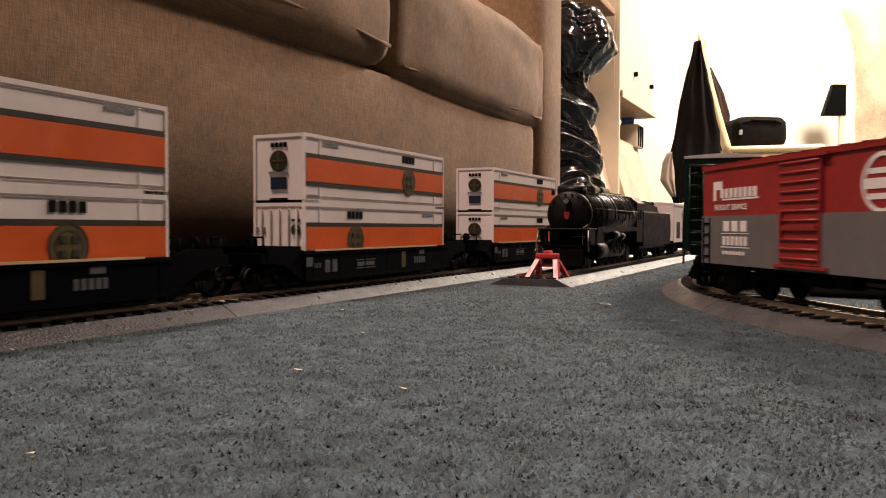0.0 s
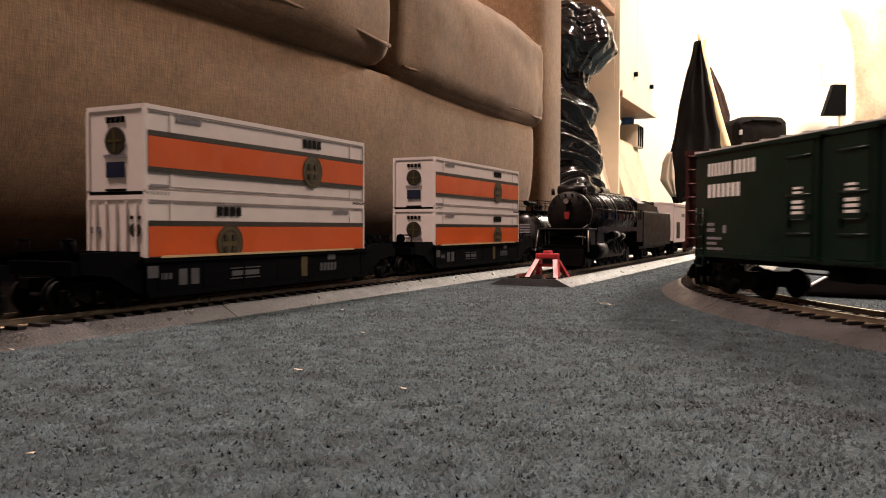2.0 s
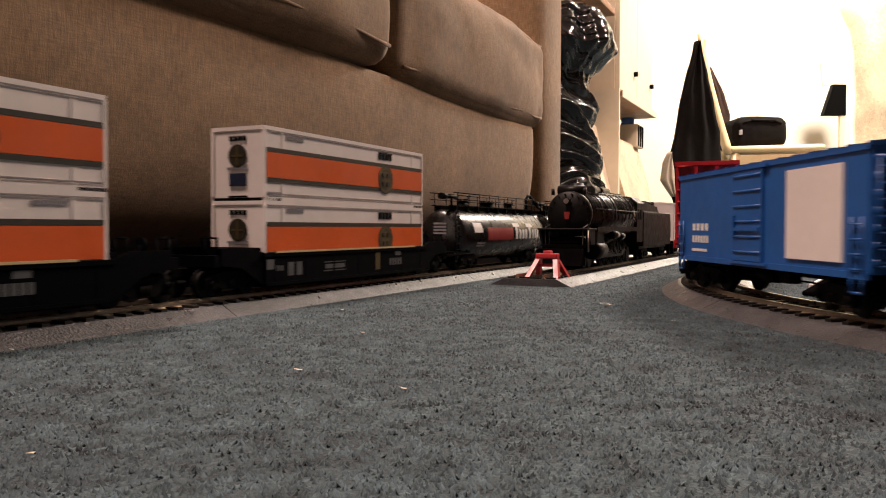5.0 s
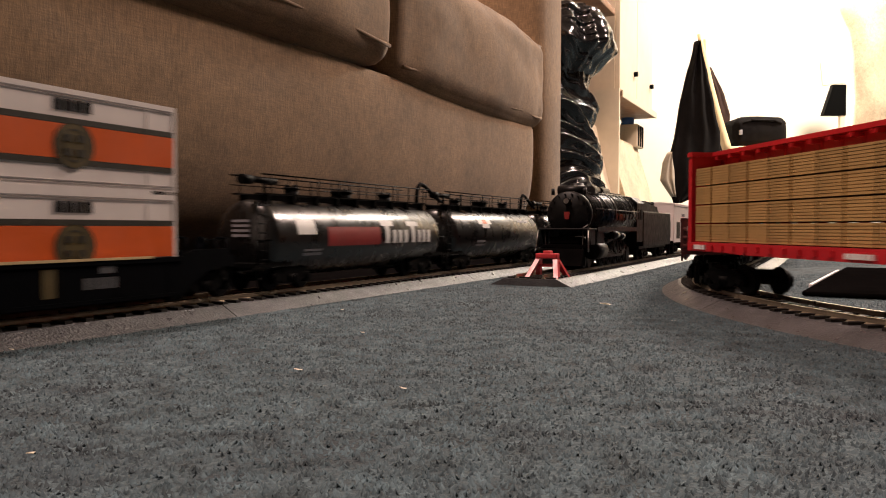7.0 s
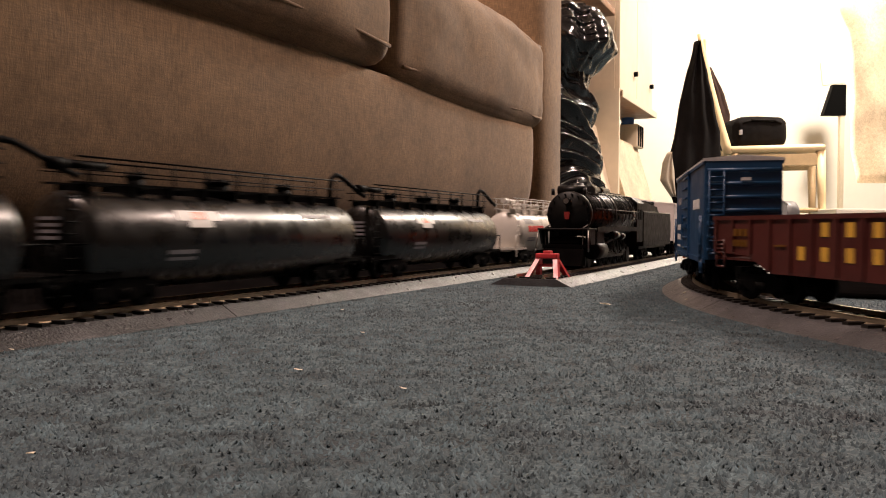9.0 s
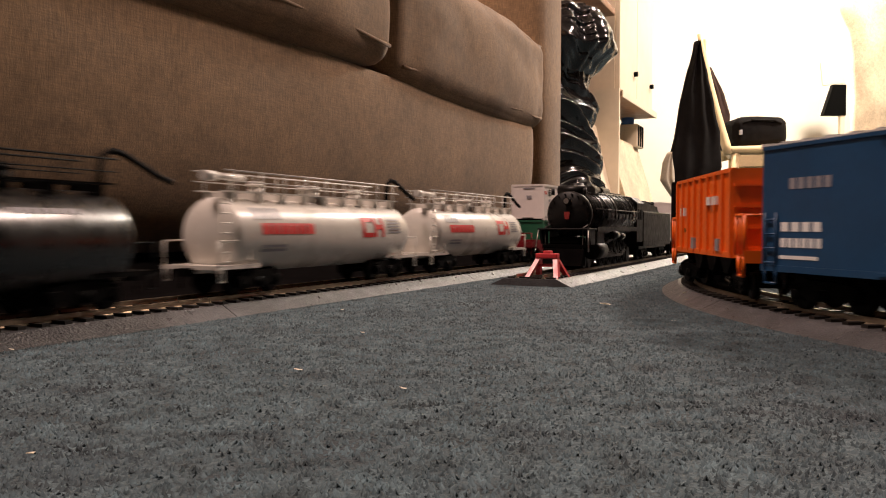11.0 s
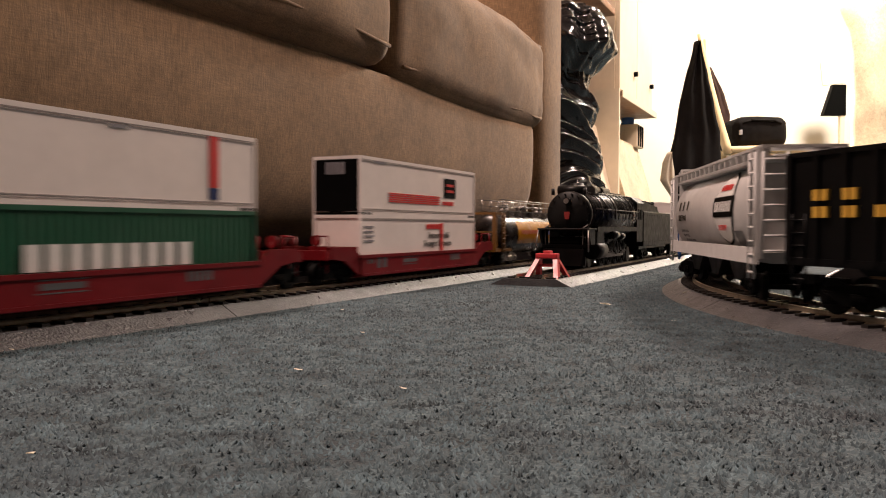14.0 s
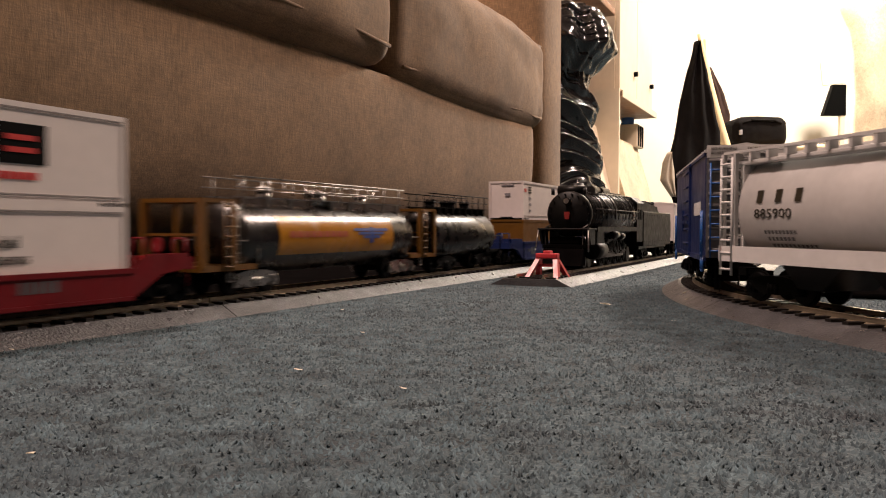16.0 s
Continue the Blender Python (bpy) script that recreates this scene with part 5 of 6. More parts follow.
        decal("data_panel", [(0.022, 0.026, z0 + 0.002, z0 + 0.007), (0.034, 0.038, z0 + 0.002, z0 + 0.007)], -1, w + 0.0004, M["grey_mark"], t, proud=0.0014)
        grab_irons(t, L, w, z0, z1, paint)
    running_gear(t, L / 2 - (0.006 if style == "orange" else 0.024), L + (0.032 if style == "orange" else 0.004), LOOP_CURVE)
    on_loop(t, s, L)


def car_covered_hopper(s, L=0.176):
    t = thing("covered_hopper_car", "grey round-sided covered hopper with ladders and roundel", "hopper car", "cars of the curved train")
    h, w, z0, z1 = L / 2, 0.0162, 0.0150, 0.0520
    zc, rad = 0.0320, 0.0215
    bl = h - 0.012
    sec = []
    for i in range(13):
        a = -0.95 + 1.9 * i / 12
        sec.append((-(w - 0.0215 + rad * math.cos(a)) * 1.0, zc + rad * math.sin(a) * 1.02))
    outline = [(y, z) for y, z in sec] + [(-y, z) for y, z in sec[::-1]]
    bm = sweep(bmesh.new(), [pose(-bl, 0, 0), pose(bl, 0, 0)], outline)
    for f in bm.faces:
        f.smooth = len(f.verts) == 4
    part("body", bm, M["car_grey"], t)
    part("roof", box(bmesh.new(), -h + 0.002, h - 0.002, -0.0135, 0.0135, 0.0490, 0.0508, 0.0005), M["car_grey"], t)
    bm = bmesh.new()
    for y in (-1, 1):
        box(bm, -h, h, y * 0.0125 - 0.0022, y * 0.0125 + 0.0022, 0.0535, 0.0545)
        for i in range(17):
            x = -h + 0.006 + i * (L - 0.012) / 16
            box(bm, x - 0.0008, x + 0.0008, y * 0.0125 - 0.002, y * 0.0125 + 0.002, 0.0505, 0.0536)
    for e in (-1, 1):
        box(bm, *sorted((e * h, e * (h - 0.014))), -0.0150, 0.0150, 0.0535, 0.0545)
    part("roof_walk", bm, M["car_grey"], t)
    bm = box(bmesh.new(), -0.070, 0.070, -0.0045, 0.0045, 0.0508, 0.0528)
    part("roof_hatch", bm, M["car_grey"], t)
    for y in (-1, 1):
        part("side_sill", box(bmesh.new(), -h, h, y * w - 0.0006, y * w + 0.0006, z0 - 0.0005, z0 + 0.0038), M["car_light"], t)
    for e in (-1, 1):
        bm = box(bmesh.new(), *sorted((e * bl, e * (h))), -w, w, z0, z0 + 0.0020)
        prism(bm, [(e * bl, z0 + 0.002), (e * (bl + 0.0008), z0 + 0.002), (e * (bl + 0.0008), 0.049), (e * bl, 0.049)], -0.014, 0.014)
        for y in (-w + 0.0008, w - 0.0008):
            box(bm, e * (h - 0.001) - 0.0009, e * (h - 0.001) + 0.0009, y - 0.0008, y + 0.0008, z0, 0.0535)
            box(bm, e * (h - 0.009) - 0.0006, e * (h - 0.009) + 0.0006, y - 0.0008, y + 0.0008, z0, 0.0535)
        part("end_frame", bm, M["car_grey"], t)
        bm = ladder(bmesh.new(), e * (h - 0.005), -w - 0.0006, z0 - 0.006, 0.052, 0.0072, 9, 0.0005)
        end_ladder(bm, e * (h + 0.0006), -w + 0.006, z0, 0.052, 0.0085, 7, 0.0005)
        part("ladder", bm, M["car_light"], t)
    bm = bmesh.new()
    for k in range(3):
        x = (k - 1) * 0.042
        prism(bm, [(x - 0.018, z0), (x + 0.018, z0), (x + 0.006, z0 - 0.009), (x - 0.006, z0 - 0.009)], -0.011, 0.011)
    part("hopper_bay", bm, M["car_black"], t)

    def surf(z):
        k = (z - zc) / (rad * 1.02)
        return w - 0.0215 + rad * math.cos(math.asin(max(-1, min(1, k))))

    def disc(name, u, z, ru, rz, material, proud, clip=None):
        b = bmesh.new()
        rows = []
        for i in range(15):
            q = -1 + 2 * i / 14
            half = ru * math.sqrt(max(0, 1 - q * q)) if clip is None else clip
            zz = z + rz * q
            y = -(surf(zz) + proud)
            rows.append((b.verts.new((u - half - 1e-6, y, zz)), b.verts.new((u + half + 1e-6, y, zz))))
        for a, c in zip(rows, rows[1:]):
            b.faces.new((a[0], a[1], c[1], c[0])).smooth = True
        return part(name, b, material, t)

    disc("roundel_rim", 0.037, 0.0335, 0.0165, 0.0150, M["black"], 0.0003)
    disc("roundel", 0.037, 0.0335, 0.0156, 0.0141, M["white_mark"], 0.0005)
    disc("roundel_band", 0.037, 0.0342, 0.0172, 0.0042, M["black"], 0.0007, 0.0172)

    def bars(name, rects, material, proud):
        b = bmesh.new()
        for u0, u1, a, c in rects:
            ya, yc2 = -(surf(a) + proud), -(surf(c) + proud)
            b.faces.new([b.verts.new(p) for p in ((u0, ya, a), (u1, ya, a), (u1, yc2, c), (u0, yc2, c))])
        return part(name, b, material, t)

    bars("name_mark", word(0.0225, 0.0322, 0.029, 0.0042, 7, 0.2), M["white_mark"], 0.0009)
    bars("red_mark", word(0.0275, 0.0408, 0.019, 0.0024, 8, 0.2), M["red_mark"], 0.0008)
    lettering("writing", "SYSTEM", 0.0285, 0.0246, 0.0034, -1, surf(0.0262) + 0.00055, M["red_mark"], t, 1.15)
    bars("letter_mark", word(-0.066, 0.0345, 0.005, 0.0045, 1, 0) + word(-0.0555, 0.0345, 0.005, 0.0045, 1, 0) + word(-0.0450, 0.0345, 0.005, 0.0045, 1, 0), M["emblem_dark"], 0.0003)
    lettering("number", "885900", -0.0665, 0.0292, 0.0048, -1, surf(0.031) - 0.00003, M["emblem_dark"], t, 1.45)
    bars("data_mark", word(-0.062, 0.0235, 0.018, 0.0013, 9) + word(-0.061, 0.0212, 0.015, 0.0013, 7) + word(-0.060, 0.0190, 0.024, 0.0011, 11), M["box_grey"], 0.0003)
    disc("dark_patch", 0.058, 0.0215, 0.007, 0.0030, M["box_grey"], 0.0004, 0.0065)
    for ob in t.children:
        if ob.name.startswith(("writing", "number")):
            ob.location.z = 0.0166 + (ob.location.z - 0.015) * 1.045
            continue
        for v in ob.data.vertices:
            if v.co.z > 0.0145:
                v.co.z = 0.0166 + (v.co.z - 0.015) * 1.045
    running_gear(t, L / 2 - 0.026, L + 0.004, LOOP_CURVE)
    on_loop(t, s, L)


def car_express(s, L=0.152):
    t = thing("boxcar", "navy boxcar with ribbed grey ends and grey roof", "boxcar", "cars of the curved train")
    W, z0, z1 = 0.0325, 0.0150, 0.0598
    h, w = hull(t, L, W, z0, z1, 0.0034, "navy", "box_grey", "car_grey", ribs_end=9)
    bm = box(bmesh.new(), h, h + 0.0012, -w + 0.0005, w - 0.0005, z1 - 0.0022, z1 + 0.0030)
    part("roof_board", bm, M["car_light"], t, "pale board under the roof with small writing")
    end_lettering("writing", "NO RUNNING", -0.0142, z1 + 0.0010, 0.0016, h + 0.0012, M["emblem_dark"], t)
    end_lettering("writing", "BOARDS", -0.0142, z1 - 0.0008, 0.0016, h + 0.0012, M["emblem_dark"], t)
    end_lettering("writing", "EXCESS HEIGHT CAR", 0.0005, z1 + 0.0010, 0.0016, h + 0.0012, M["emblem_dark"], t, 0.95)
    sliding_door(t, -0.014, 0.014, w, z0 + 0.0006, z1 - 0.0014, "navy", 6)
    decal("name_mark", word(0.030, z0 + 0.0185, 0.030, 0.0060, 6), -1, w, M["white_mark"], t)
    grab_irons(t, L, w, z0, z1, "blue")
    sill_gear(t, L, z0)
    running_gear(t, L / 2 - 0.024, L + 0.004, LOOP_CURVE)
    on_loop(t, s, L)


car_pacemaker(-0.0551)
car_green(0.1241)
centerbeam(0.3174, 0.176, "tuscan", "brown centerbeam flatcar loaded with white wrapped bundles", white_load)
car_blue(0.5053, 0.158, "blue", "bright blue boxcar with a white side panel", 5, 0.0520)
centerbeam(0.6955, 0.186, "frame_red", "red centerbeam flatcar loaded with tan lumber", tan_load)
car_gondola(0.8776)
car_blue(1.0414, 0.142, "blue_dull", "dull blue boxcar with ribbed ends and white lettering", 8, 0.0565)
open_hopper(1.1800, 0.096, "car_orange", "bright orange open hopper car with end platforms", 0.0170, 0.0506, 8, "orange")
open_hopper(1.3187, 0.150, "car_black", "black open hopper car with yellow lettering", 0.0165, 0.0518, 13, "black")
car_covered_hopper(1.4926)
car_express(1.6687)


# ---- steam locomotive on the spur ----


def locomotive():
    t = thing("steam_locomotive", "black model steam locomotive with red keystone plate, standing", "locomotive", m=ALONG @ pose(0.512, SPUR_D, RAIL_Z, 0, 0, 180))
    B = M["loco_black"]
    # x runs forward; the nose is at 0, the cab at -0.235
    zc, r = 0.0370, 0.0150
    part("boiler", lathe_x(bmesh.new(), [(-0.200, 0.0172), (-0.120, 0.0172), (-0.100, r + 0.0012), (-0.045, r + 0.0006), (-0.044, r), (-0.008, r)], zc, 40), M["loco_shine"], t)
    bm = lathe_x(bmesh.new(), [(-0.008, r), (-0.006, r + 0.0004), (-0.003, r + 0.0004), (-0.002, r - 0.001), (-0.001, 0.0105), (0.0008, 0.006), (0.001, 0.001)], zc, 40)
    for i in range(18):
        a = i * math.pi / 9
        rod(bm, (-0.003, (r - 0.0016) * math.cos(a), zc + (r - 0.0016) * math.sin(a)), (-0.0005, (r - 0.0016) * math.cos(a), zc + (r - 0.0016) * math.sin(a)), 0.0006, 6)
    part("smokebox_front", bm, B, t)
    bm = prism(bmesh.new(), [(0, 0), (0.001, 0), (0.001, 0.008), (0, 0.008)], -0.003, 0.003)
    for v in bm.verts:
        v.co.y *= 0.55 + 0.3 * (v.co.z / 0.008) * (1 if v.co.z < 0.006 else 0.9)
    for v in bm.verts:
        v.co.z *= 0.62
        v.co.y *= 0.8
    part("number_plate", shifted(bm, 0.0012, 0, zc - 0.0036), M["box_red"], t, "red keystone-shaped number plate")
    bm = rod(bmesh.new(), (-0.004, 0, zc + 0.0085), (0.004, 0, zc + 0.0085), 0.0024, 16)
    part("headlight", bm, B, t)
    bm = rod(bmesh.new(), (0.0040, 0, zc + 0.0085), (0.0043, 0, zc + 0.0085), 0.0018, 16)
    part("headlight_glass", bm, M["steel"], t)
    bm = rod(bmesh.new(), (-0.022, 0, zc + r - 0.002), (-0.022, 0, zc + r + 0.0065), 0.0052, 18, 0.0046)
    box(bm, -0.016, -0.010, -0.006, 0.006, zc + r - 0.003, zc + r + 0.0035, 0.0006)
    part("smokestack", bm, B, t)
    for x, w in ((-0.062, 0.014), (-0.105, 0.020)):
        part("dome", box(bmesh.new(), x - w, x + w, -0.0062, 0.0062, zc + r - 0.002, zc + r + 0.0062, 0.0025), M["loco_shine"], t)
    for x in (-0.030, -0.046, -0.072, -0.088, -0.125, -0.145, -0.165, -0.185):
        rr = 0.0158 if x > -0.05 else 0.0178
        pts = [(x, (rr + 0.0004) * math.cos(a), zc + (rr + 0.0004) * math.sin(a)) for a in [math.radians(d) for d in range(-10, 191, 12)]]
        part("boiler_band", tube(bmesh.new(), pts, 0.0005, 6), M["loco_shine"], t)
    for y in (-1, 1):
        bm = box(bmesh.new(), -0.205, -0.010, *sorted((y * 0.0132, y * 0.0180)), 0.0268, 0.0282)
        box(bm, -0.205, -0.010, *sorted((y * 0.0174, y * 0.0181)), 0.0250, 0.0284)
        part("running_board", bm, B, t)
        bm = bmesh.new()
        rod(bm, (-0.195, y * 0.0188, zc + 0.0035), (-0.012, y * 0.0168, zc + 0.0035), 0.0004, 6)
        for i in range(9):
            x = -0.015 - i * 0.022
            rod(bm, (x, y * 0.0150, zc + 0.0035), (x, y * 0.0180, zc + 0.0035), 0.0003, 6)
        part("handrail", bm, M["rod_steel"], t)
        bm = rod(bmesh.new(), (-0.034, y * 0.0138, 0.0120), (-0.010, y * 0.0138, 0.0120), 0.0058, 18)
        box(bm, -0.032, -0.012, *sorted((y * 0.009, y * 0.0170)), 0.0165, 0.0262, 0.001)
        part("cylinder", bm, B, t)
        bm = rod(bmesh.new(), (-0.075, y * 0.0186, 0.0225), (-0.052, y * 0.0186, 0.0225), 0.0028, 12)
        rod(bm, (-0.105, y * 0.0186, 0.0215), (-0.088, y * 0.0186, 0.0215), 0.0024, 12)
        part("air_tank", bm, M["loco_shine"], t)
        for i in range(4):
            x = -0.0515 - i * 0.0205
            bm = rod(bmesh.new(), (x, y * 0.0078, 0.0098), (x, y * 0.0100, 0.0098), 0.0098, 24)
            rod(bm, (x, y * 0.0100, 0.0098), (x, y * 0.0106, 0.0098), 0.0085, 24)
            for k in range(8):
                a = k * math.pi / 4
                rod(bm, (x, y * 0.0108, 0.0098), (x + 0.008 * math.cos(a), y * 0.0108, 0.0098 + 0.008 * math.sin(a)), 0.0007, 6)
            part("driving_wheel", bm, B, t)
        bm = box(bmesh.new(), -0.150, -0.046, *sorted((y * 0.0116, y * 0.0126)), 0.0062, 0.0080)
        box(bm, -0.100, -0.020, *sorted((y * 0.0128, y * 0.0138)), 0.0078, 0.0094)
        part("side_rod", bm, M["rod_steel"], t)
        bm = pipe(bmesh.new(), [(-0.100, y * 0.0145, 0.0085), (-0.078, y * 0.0150, 0.0195), (-0.040, y * 0.0150, 0.0165)], 0.0007)
        part("valve_gear", bm, M["rod_steel"], t)
        bm = pipe(bmesh.new(), [(0.008, y * 0.0125, 0.009), (0.008, y * 0.0130, 0.0275), (-0.004, y * 0.0130, 0.0300)], 0.00045)
        part("grab_iron", bm, M["rod_steel"], t)
    bm = box(bmesh.new(), -0.215, 0.006, -0.0065, 0.0065, 0.0040, 0.0140)
    part("frame", bm, B, t)
    bm = prism(bmesh.new(), [(0.006, 0.0028), (0.016, 0.0028), (0.009, 0.0135), (0.006, 0.0150)], -0.0140, 0.0140)
    box(bm, -0.010, 0.0085, -0.0150, 0.0150, 0.0140, 0.0165, 0.0004)
    box(bm, -0.006, 0.0075, -0.0105, 0.0105, 0.0165, 0.0215, 0.001)
    part("pilot", bm, M["mat_black"], t)
    for x in (-0.008, -0.020):
        part("pilot_wheel", rod(bmesh.new(), (x, -0.0095, 0.0052), (x, 0.0095, 0.0052), 0.0052, 18), B, t)
    for x in (-0.136,):
        part("trailing_wheel", rod(bmesh.new(), (x, -0.0095, 0.0062), (x, 0.0095, 0.0062), 0.0062, 18), B, t)
    bm = box(bmesh.new(), -0.236, -0.198, -0.0172, 0.0172, 0.0160, 0.0485, 0.0008)
    part("cab", bm, B, t)
    bm = bmesh.new()
    sweep(bm, [pose(-0.240, 0, 0), pose(-0.195, 0, 0)], [(-0.0180, 0.0480), (-0.0120, 0.0530), (0, 0.0550), (0.0120, 0.0530), (0.0180, 0.0480)])
    part("cab_roof", bm, B, t)
    bm = bmesh.new()
    for y in (-1, 1):
        box(bm, -0.230, -0.219, *sorted((y * 0.0170, y * 0.0175)), 0.0345, 0.0430)
        box(bm, -0.215, -0.205, *sorted((y * 0.0170, y * 0.0175)), 0.0345, 0.0430)
    part("cab_window", bm, M["black"], t)
    part("bell", rod(bmesh.new(), (-0.012, 0.0075, zc + r), (-0.012, 0.0075, zc + r + 0.004), 0.0022, 12, 0.0010), M["steel"], t)
    bm = box(bmesh.new(), -0.010, 0.0105, -0.0178, 0.0178, 0.0262, 0.0274, 0.0003)
    for y in (-1, 1):
        prism(bm, [(-0.006, 0.0165), (0.004, 0.0165), (0.0095, 0.0264), (-0.006, 0.0264)], y * 0.0165 - 0.0008, y * 0.0165 + 0.0008)
    part("front_platform", bm, B, t)
    for y in (-1, 1):
        part("platform_stay", rod(bmesh.new(), (0.0100, y * 0.0170, 0.0262), (0.0135, y * 0.0182, 0.0120), 0.0005, 6), M["steel"], t)
    # firebox staybolt ribs and the walkway along the boiler's top
    for i in range(9):
        x = -0.098 - i * 0.0085
        for y in (-1, 1):
            pts = [(x, y * 0.0176 * math.cos(a), zc + 0.0176 * math.sin(a)) for a in [math.radians(d) for d in range(5, 50, 8)]]
            part("boiler_rib", tube(bmesh.new(), pts, 0.0008, 6), B, t)
    for y in (-1, 1):
        part("top_pipe", tube(bmesh.new(), [(-0.028, y * 0.0088, zc + r - 0.0005), (-0.06, y * 0.0092, zc + r + 0.0002), (-0.190, y * 0.0098, zc + r + 0.0012)], 0.0007, 6), M["loco_shine"], t)
    part("feedwater_heater", shifted(rod(bmesh.new(), (0, -0.0095, 0), (0, 0.0095, 0), 0.0034, 14), -0.010, 0, zc + r + 0.0012), B, t)
    for y in (-1, 1):
        part("marker_lamp", rod(bmesh.new(), (-0.002, y * 0.0110, zc + 0.0128), (-0.002, y * 0.0110, zc + 0.0172), 0.0012, 10), B, t)
    # the drivers stand closer than the boiler's parts were laid out: draw all but the wheels in
    for ob in t.children:
        if "wheel" not in ob.name:
            for v in ob.data.vertices:
                if v.co.x < -0.04:
                    v.co.x = -0.04 + (v.co.x + 0.04) * 0.60


def tender():
    t = thing("tender", "black model locomotive tender with coal bunker", "tender", m=ALONG @ pose(0.512, SPUR_D, RAIL_Z, 0, 0, 180))
    B = M["loco_black"]
    bm = box(bmesh.new(), -0.291, -0.164, -0.0165, 0.0165, 0.0120, 0.0420, 0.0008)
    for y in (-1, 1):
        for i in range(12):
            x = -0.288 + i * 0.0110
            for z in (0.016, 0.039):
                rod(bm, (x, y * 0.0163, z), (x, y * 0.0168, z), 0.00035, 5)
    part("body", bm, B, t)
    bm = prism(bmesh.new(), [(-0.235, 0.042), (-0.166, 0.042), (-0.166, 0.0485), (-0.174, 0.0500), (-0.230, 0.0470)], -0.0150, 0.0150)
    part("coal_bunker", bm, B, t)
    rng = random.Random(4)
    bm = bmesh.new()
    for i in range(160):
        x, y = rng.uniform(-0.228, -0.175), rng.uniform(-0.012, 0.012)
        k = bmesh.new()
        bmesh.ops.create_icosphere(k, subdivisions=1, radius=rng.uniform(0.0012, 0.0024))
        merge(bm, k, pose(x, y, 0.0488 + rng.uniform(-0.0006, 0.0012), rng.uniform(0, 90), rng.uniform(0, 90), 0))
    tagged(part("coal", bm, M["car_black"], t), kind="stuff")
    bm = box(bmesh.new(), -0.275, -0.250, -0.0085, 0.0085, 0.0418, 0.0440, 0.0006)
    part("water_hatch", bm, B, t)
    part("underframe", box(bmesh.new(), -0.289, -0.166, -0.0120, 0.0120, 0.0095, 0.0122), B, t)
    for x in (-0.187, -0.268):
        tr = share("truck", TRUCK, t, pose(x, 0, 0))
        for k in (-0.0115, 0.0115):
            share("wheelset", WHEELS, tr, pose(k, 0, 0.0054))


locomotive()
tender()


def parked_car():
    t = thing("parked_boxcar", "white boxcar with dark print parked behind the tender", "boxcar", m=ALONG @ pose(0.905, SPUR_D, RAIL_Z, 0, 0, 180))
    h, w = hull(t, 0.150, 0.031, 0.0145, 0.0520, 0.0020, "white", "white", "white", ribs_end=0)
    decal("dark_panel", [(-0.060, -0.040, 0.0170, 0.0340)], 1, w, M["emblem_dark"], t)
    decal("number_mark", word(-0.030, 0.0400, 0.020, 0.0030, 6), 1, w, M["grey_mark"], t)
    part("end_panel", box(bmesh.new(), h + 0.0004, h + 0.0010, 0.002, 0.012, 0.018, 0.034), M["emblem_dark"], t, "dark printed panel on the end")
    grab_irons(t, 0.150, w, 0.0145, 0.0520, "white")
    sill_gear(t, 0.150, 0.0145)
    running_gear(t, 0.051, 0.154)


parked_car()

# ---- things beyond the sofa ----


def bin_bag():
    """A tall crumpled plastic sack slung over something, all folds and glints."""
    bm = bmesh.new()
    rings = []
    n, rows = 180, 200
    shape = [(0.0, 0.205), (0.11, 0.186), (0.165, 0.162), (0.20, 0.168), (0.24, 0.160), (0.287, 0.136), (0.335, 0.158), (0.375, 0.134), (0.415, 0.134), (0.445, 0.170), (0.478, 0.208), (0.53, 0.190), (0.575, 0.160), (0.585, 0.120), (0.590, 0.01)]
    for j in range(rows + 1):
        z = 0.004 + 0.586 * j / rows
        k = max(i for i in range(len(shape) - 1) if shape[i][0] <= z)
        q = (z - shape[k][0]) / (shape[k + 1][0] - shape[k][0])
        base = shape[k][1] + (shape[k + 1][1] - shape[k][1]) * q
        low = min(1.0, max(0.0, (0.42 - z) / 0.06))
        ring = []
        for i in range(n):
            a = 2 * math.pi * i / n
            c, d = math.cos(a), math.sin(a)
            # folds lie across where the sack is slumped, and run down it higher up
            across = Vector((c * 0.9, d * 0.9, z * 19 + 0.9 * math.sin(a + 1.0) + 0.5 * math.sin(2.3 * a + z * 8)))
            down = Vector((c * 2.6, d * 2.6, z * 5 + 2))
            across += 0.30 * noise.noise_vector(across * 1.3)
            down += 0.35 * noise.noise_vector(down * 1.2)
            f = low * (1 - 1.6 * abs(noise.noise(across))) + (1 - low) * (1 - 1.6 * abs(noise.noise(down)))
            g = 1 - 2.0 * abs(noise.noise(across * 2.2 + Vector((3, 1, 7))))
            rr = base * (0.97 + 0.15 * (f - 0.6) + 0.045 * (g - 0.5))
            ring.append(bm.verts.new((rr * c, rr * 0.85 * d, z + 0.010 * (f - 0.5) * (z > 0.02) * (z < 0.56))))
        rings.append(ring)
    for a, b in zip(rings, rings[1:]):
        for i in range(n):
            bm.faces.new((a[i], a[(i + 1) % n], b[(i + 1) % n], b[i])).smooth = True
    bm.faces.new(rings[0][::-1])
    bm.faces.new(rings[-1])
    lone("rubbish_bag", bm, M["bag"], "tall crumpled shiny black plastic sack beside the sofa", "bag", m=ALONG @ pose(1.93, 0.655, 0))


bin_bag()


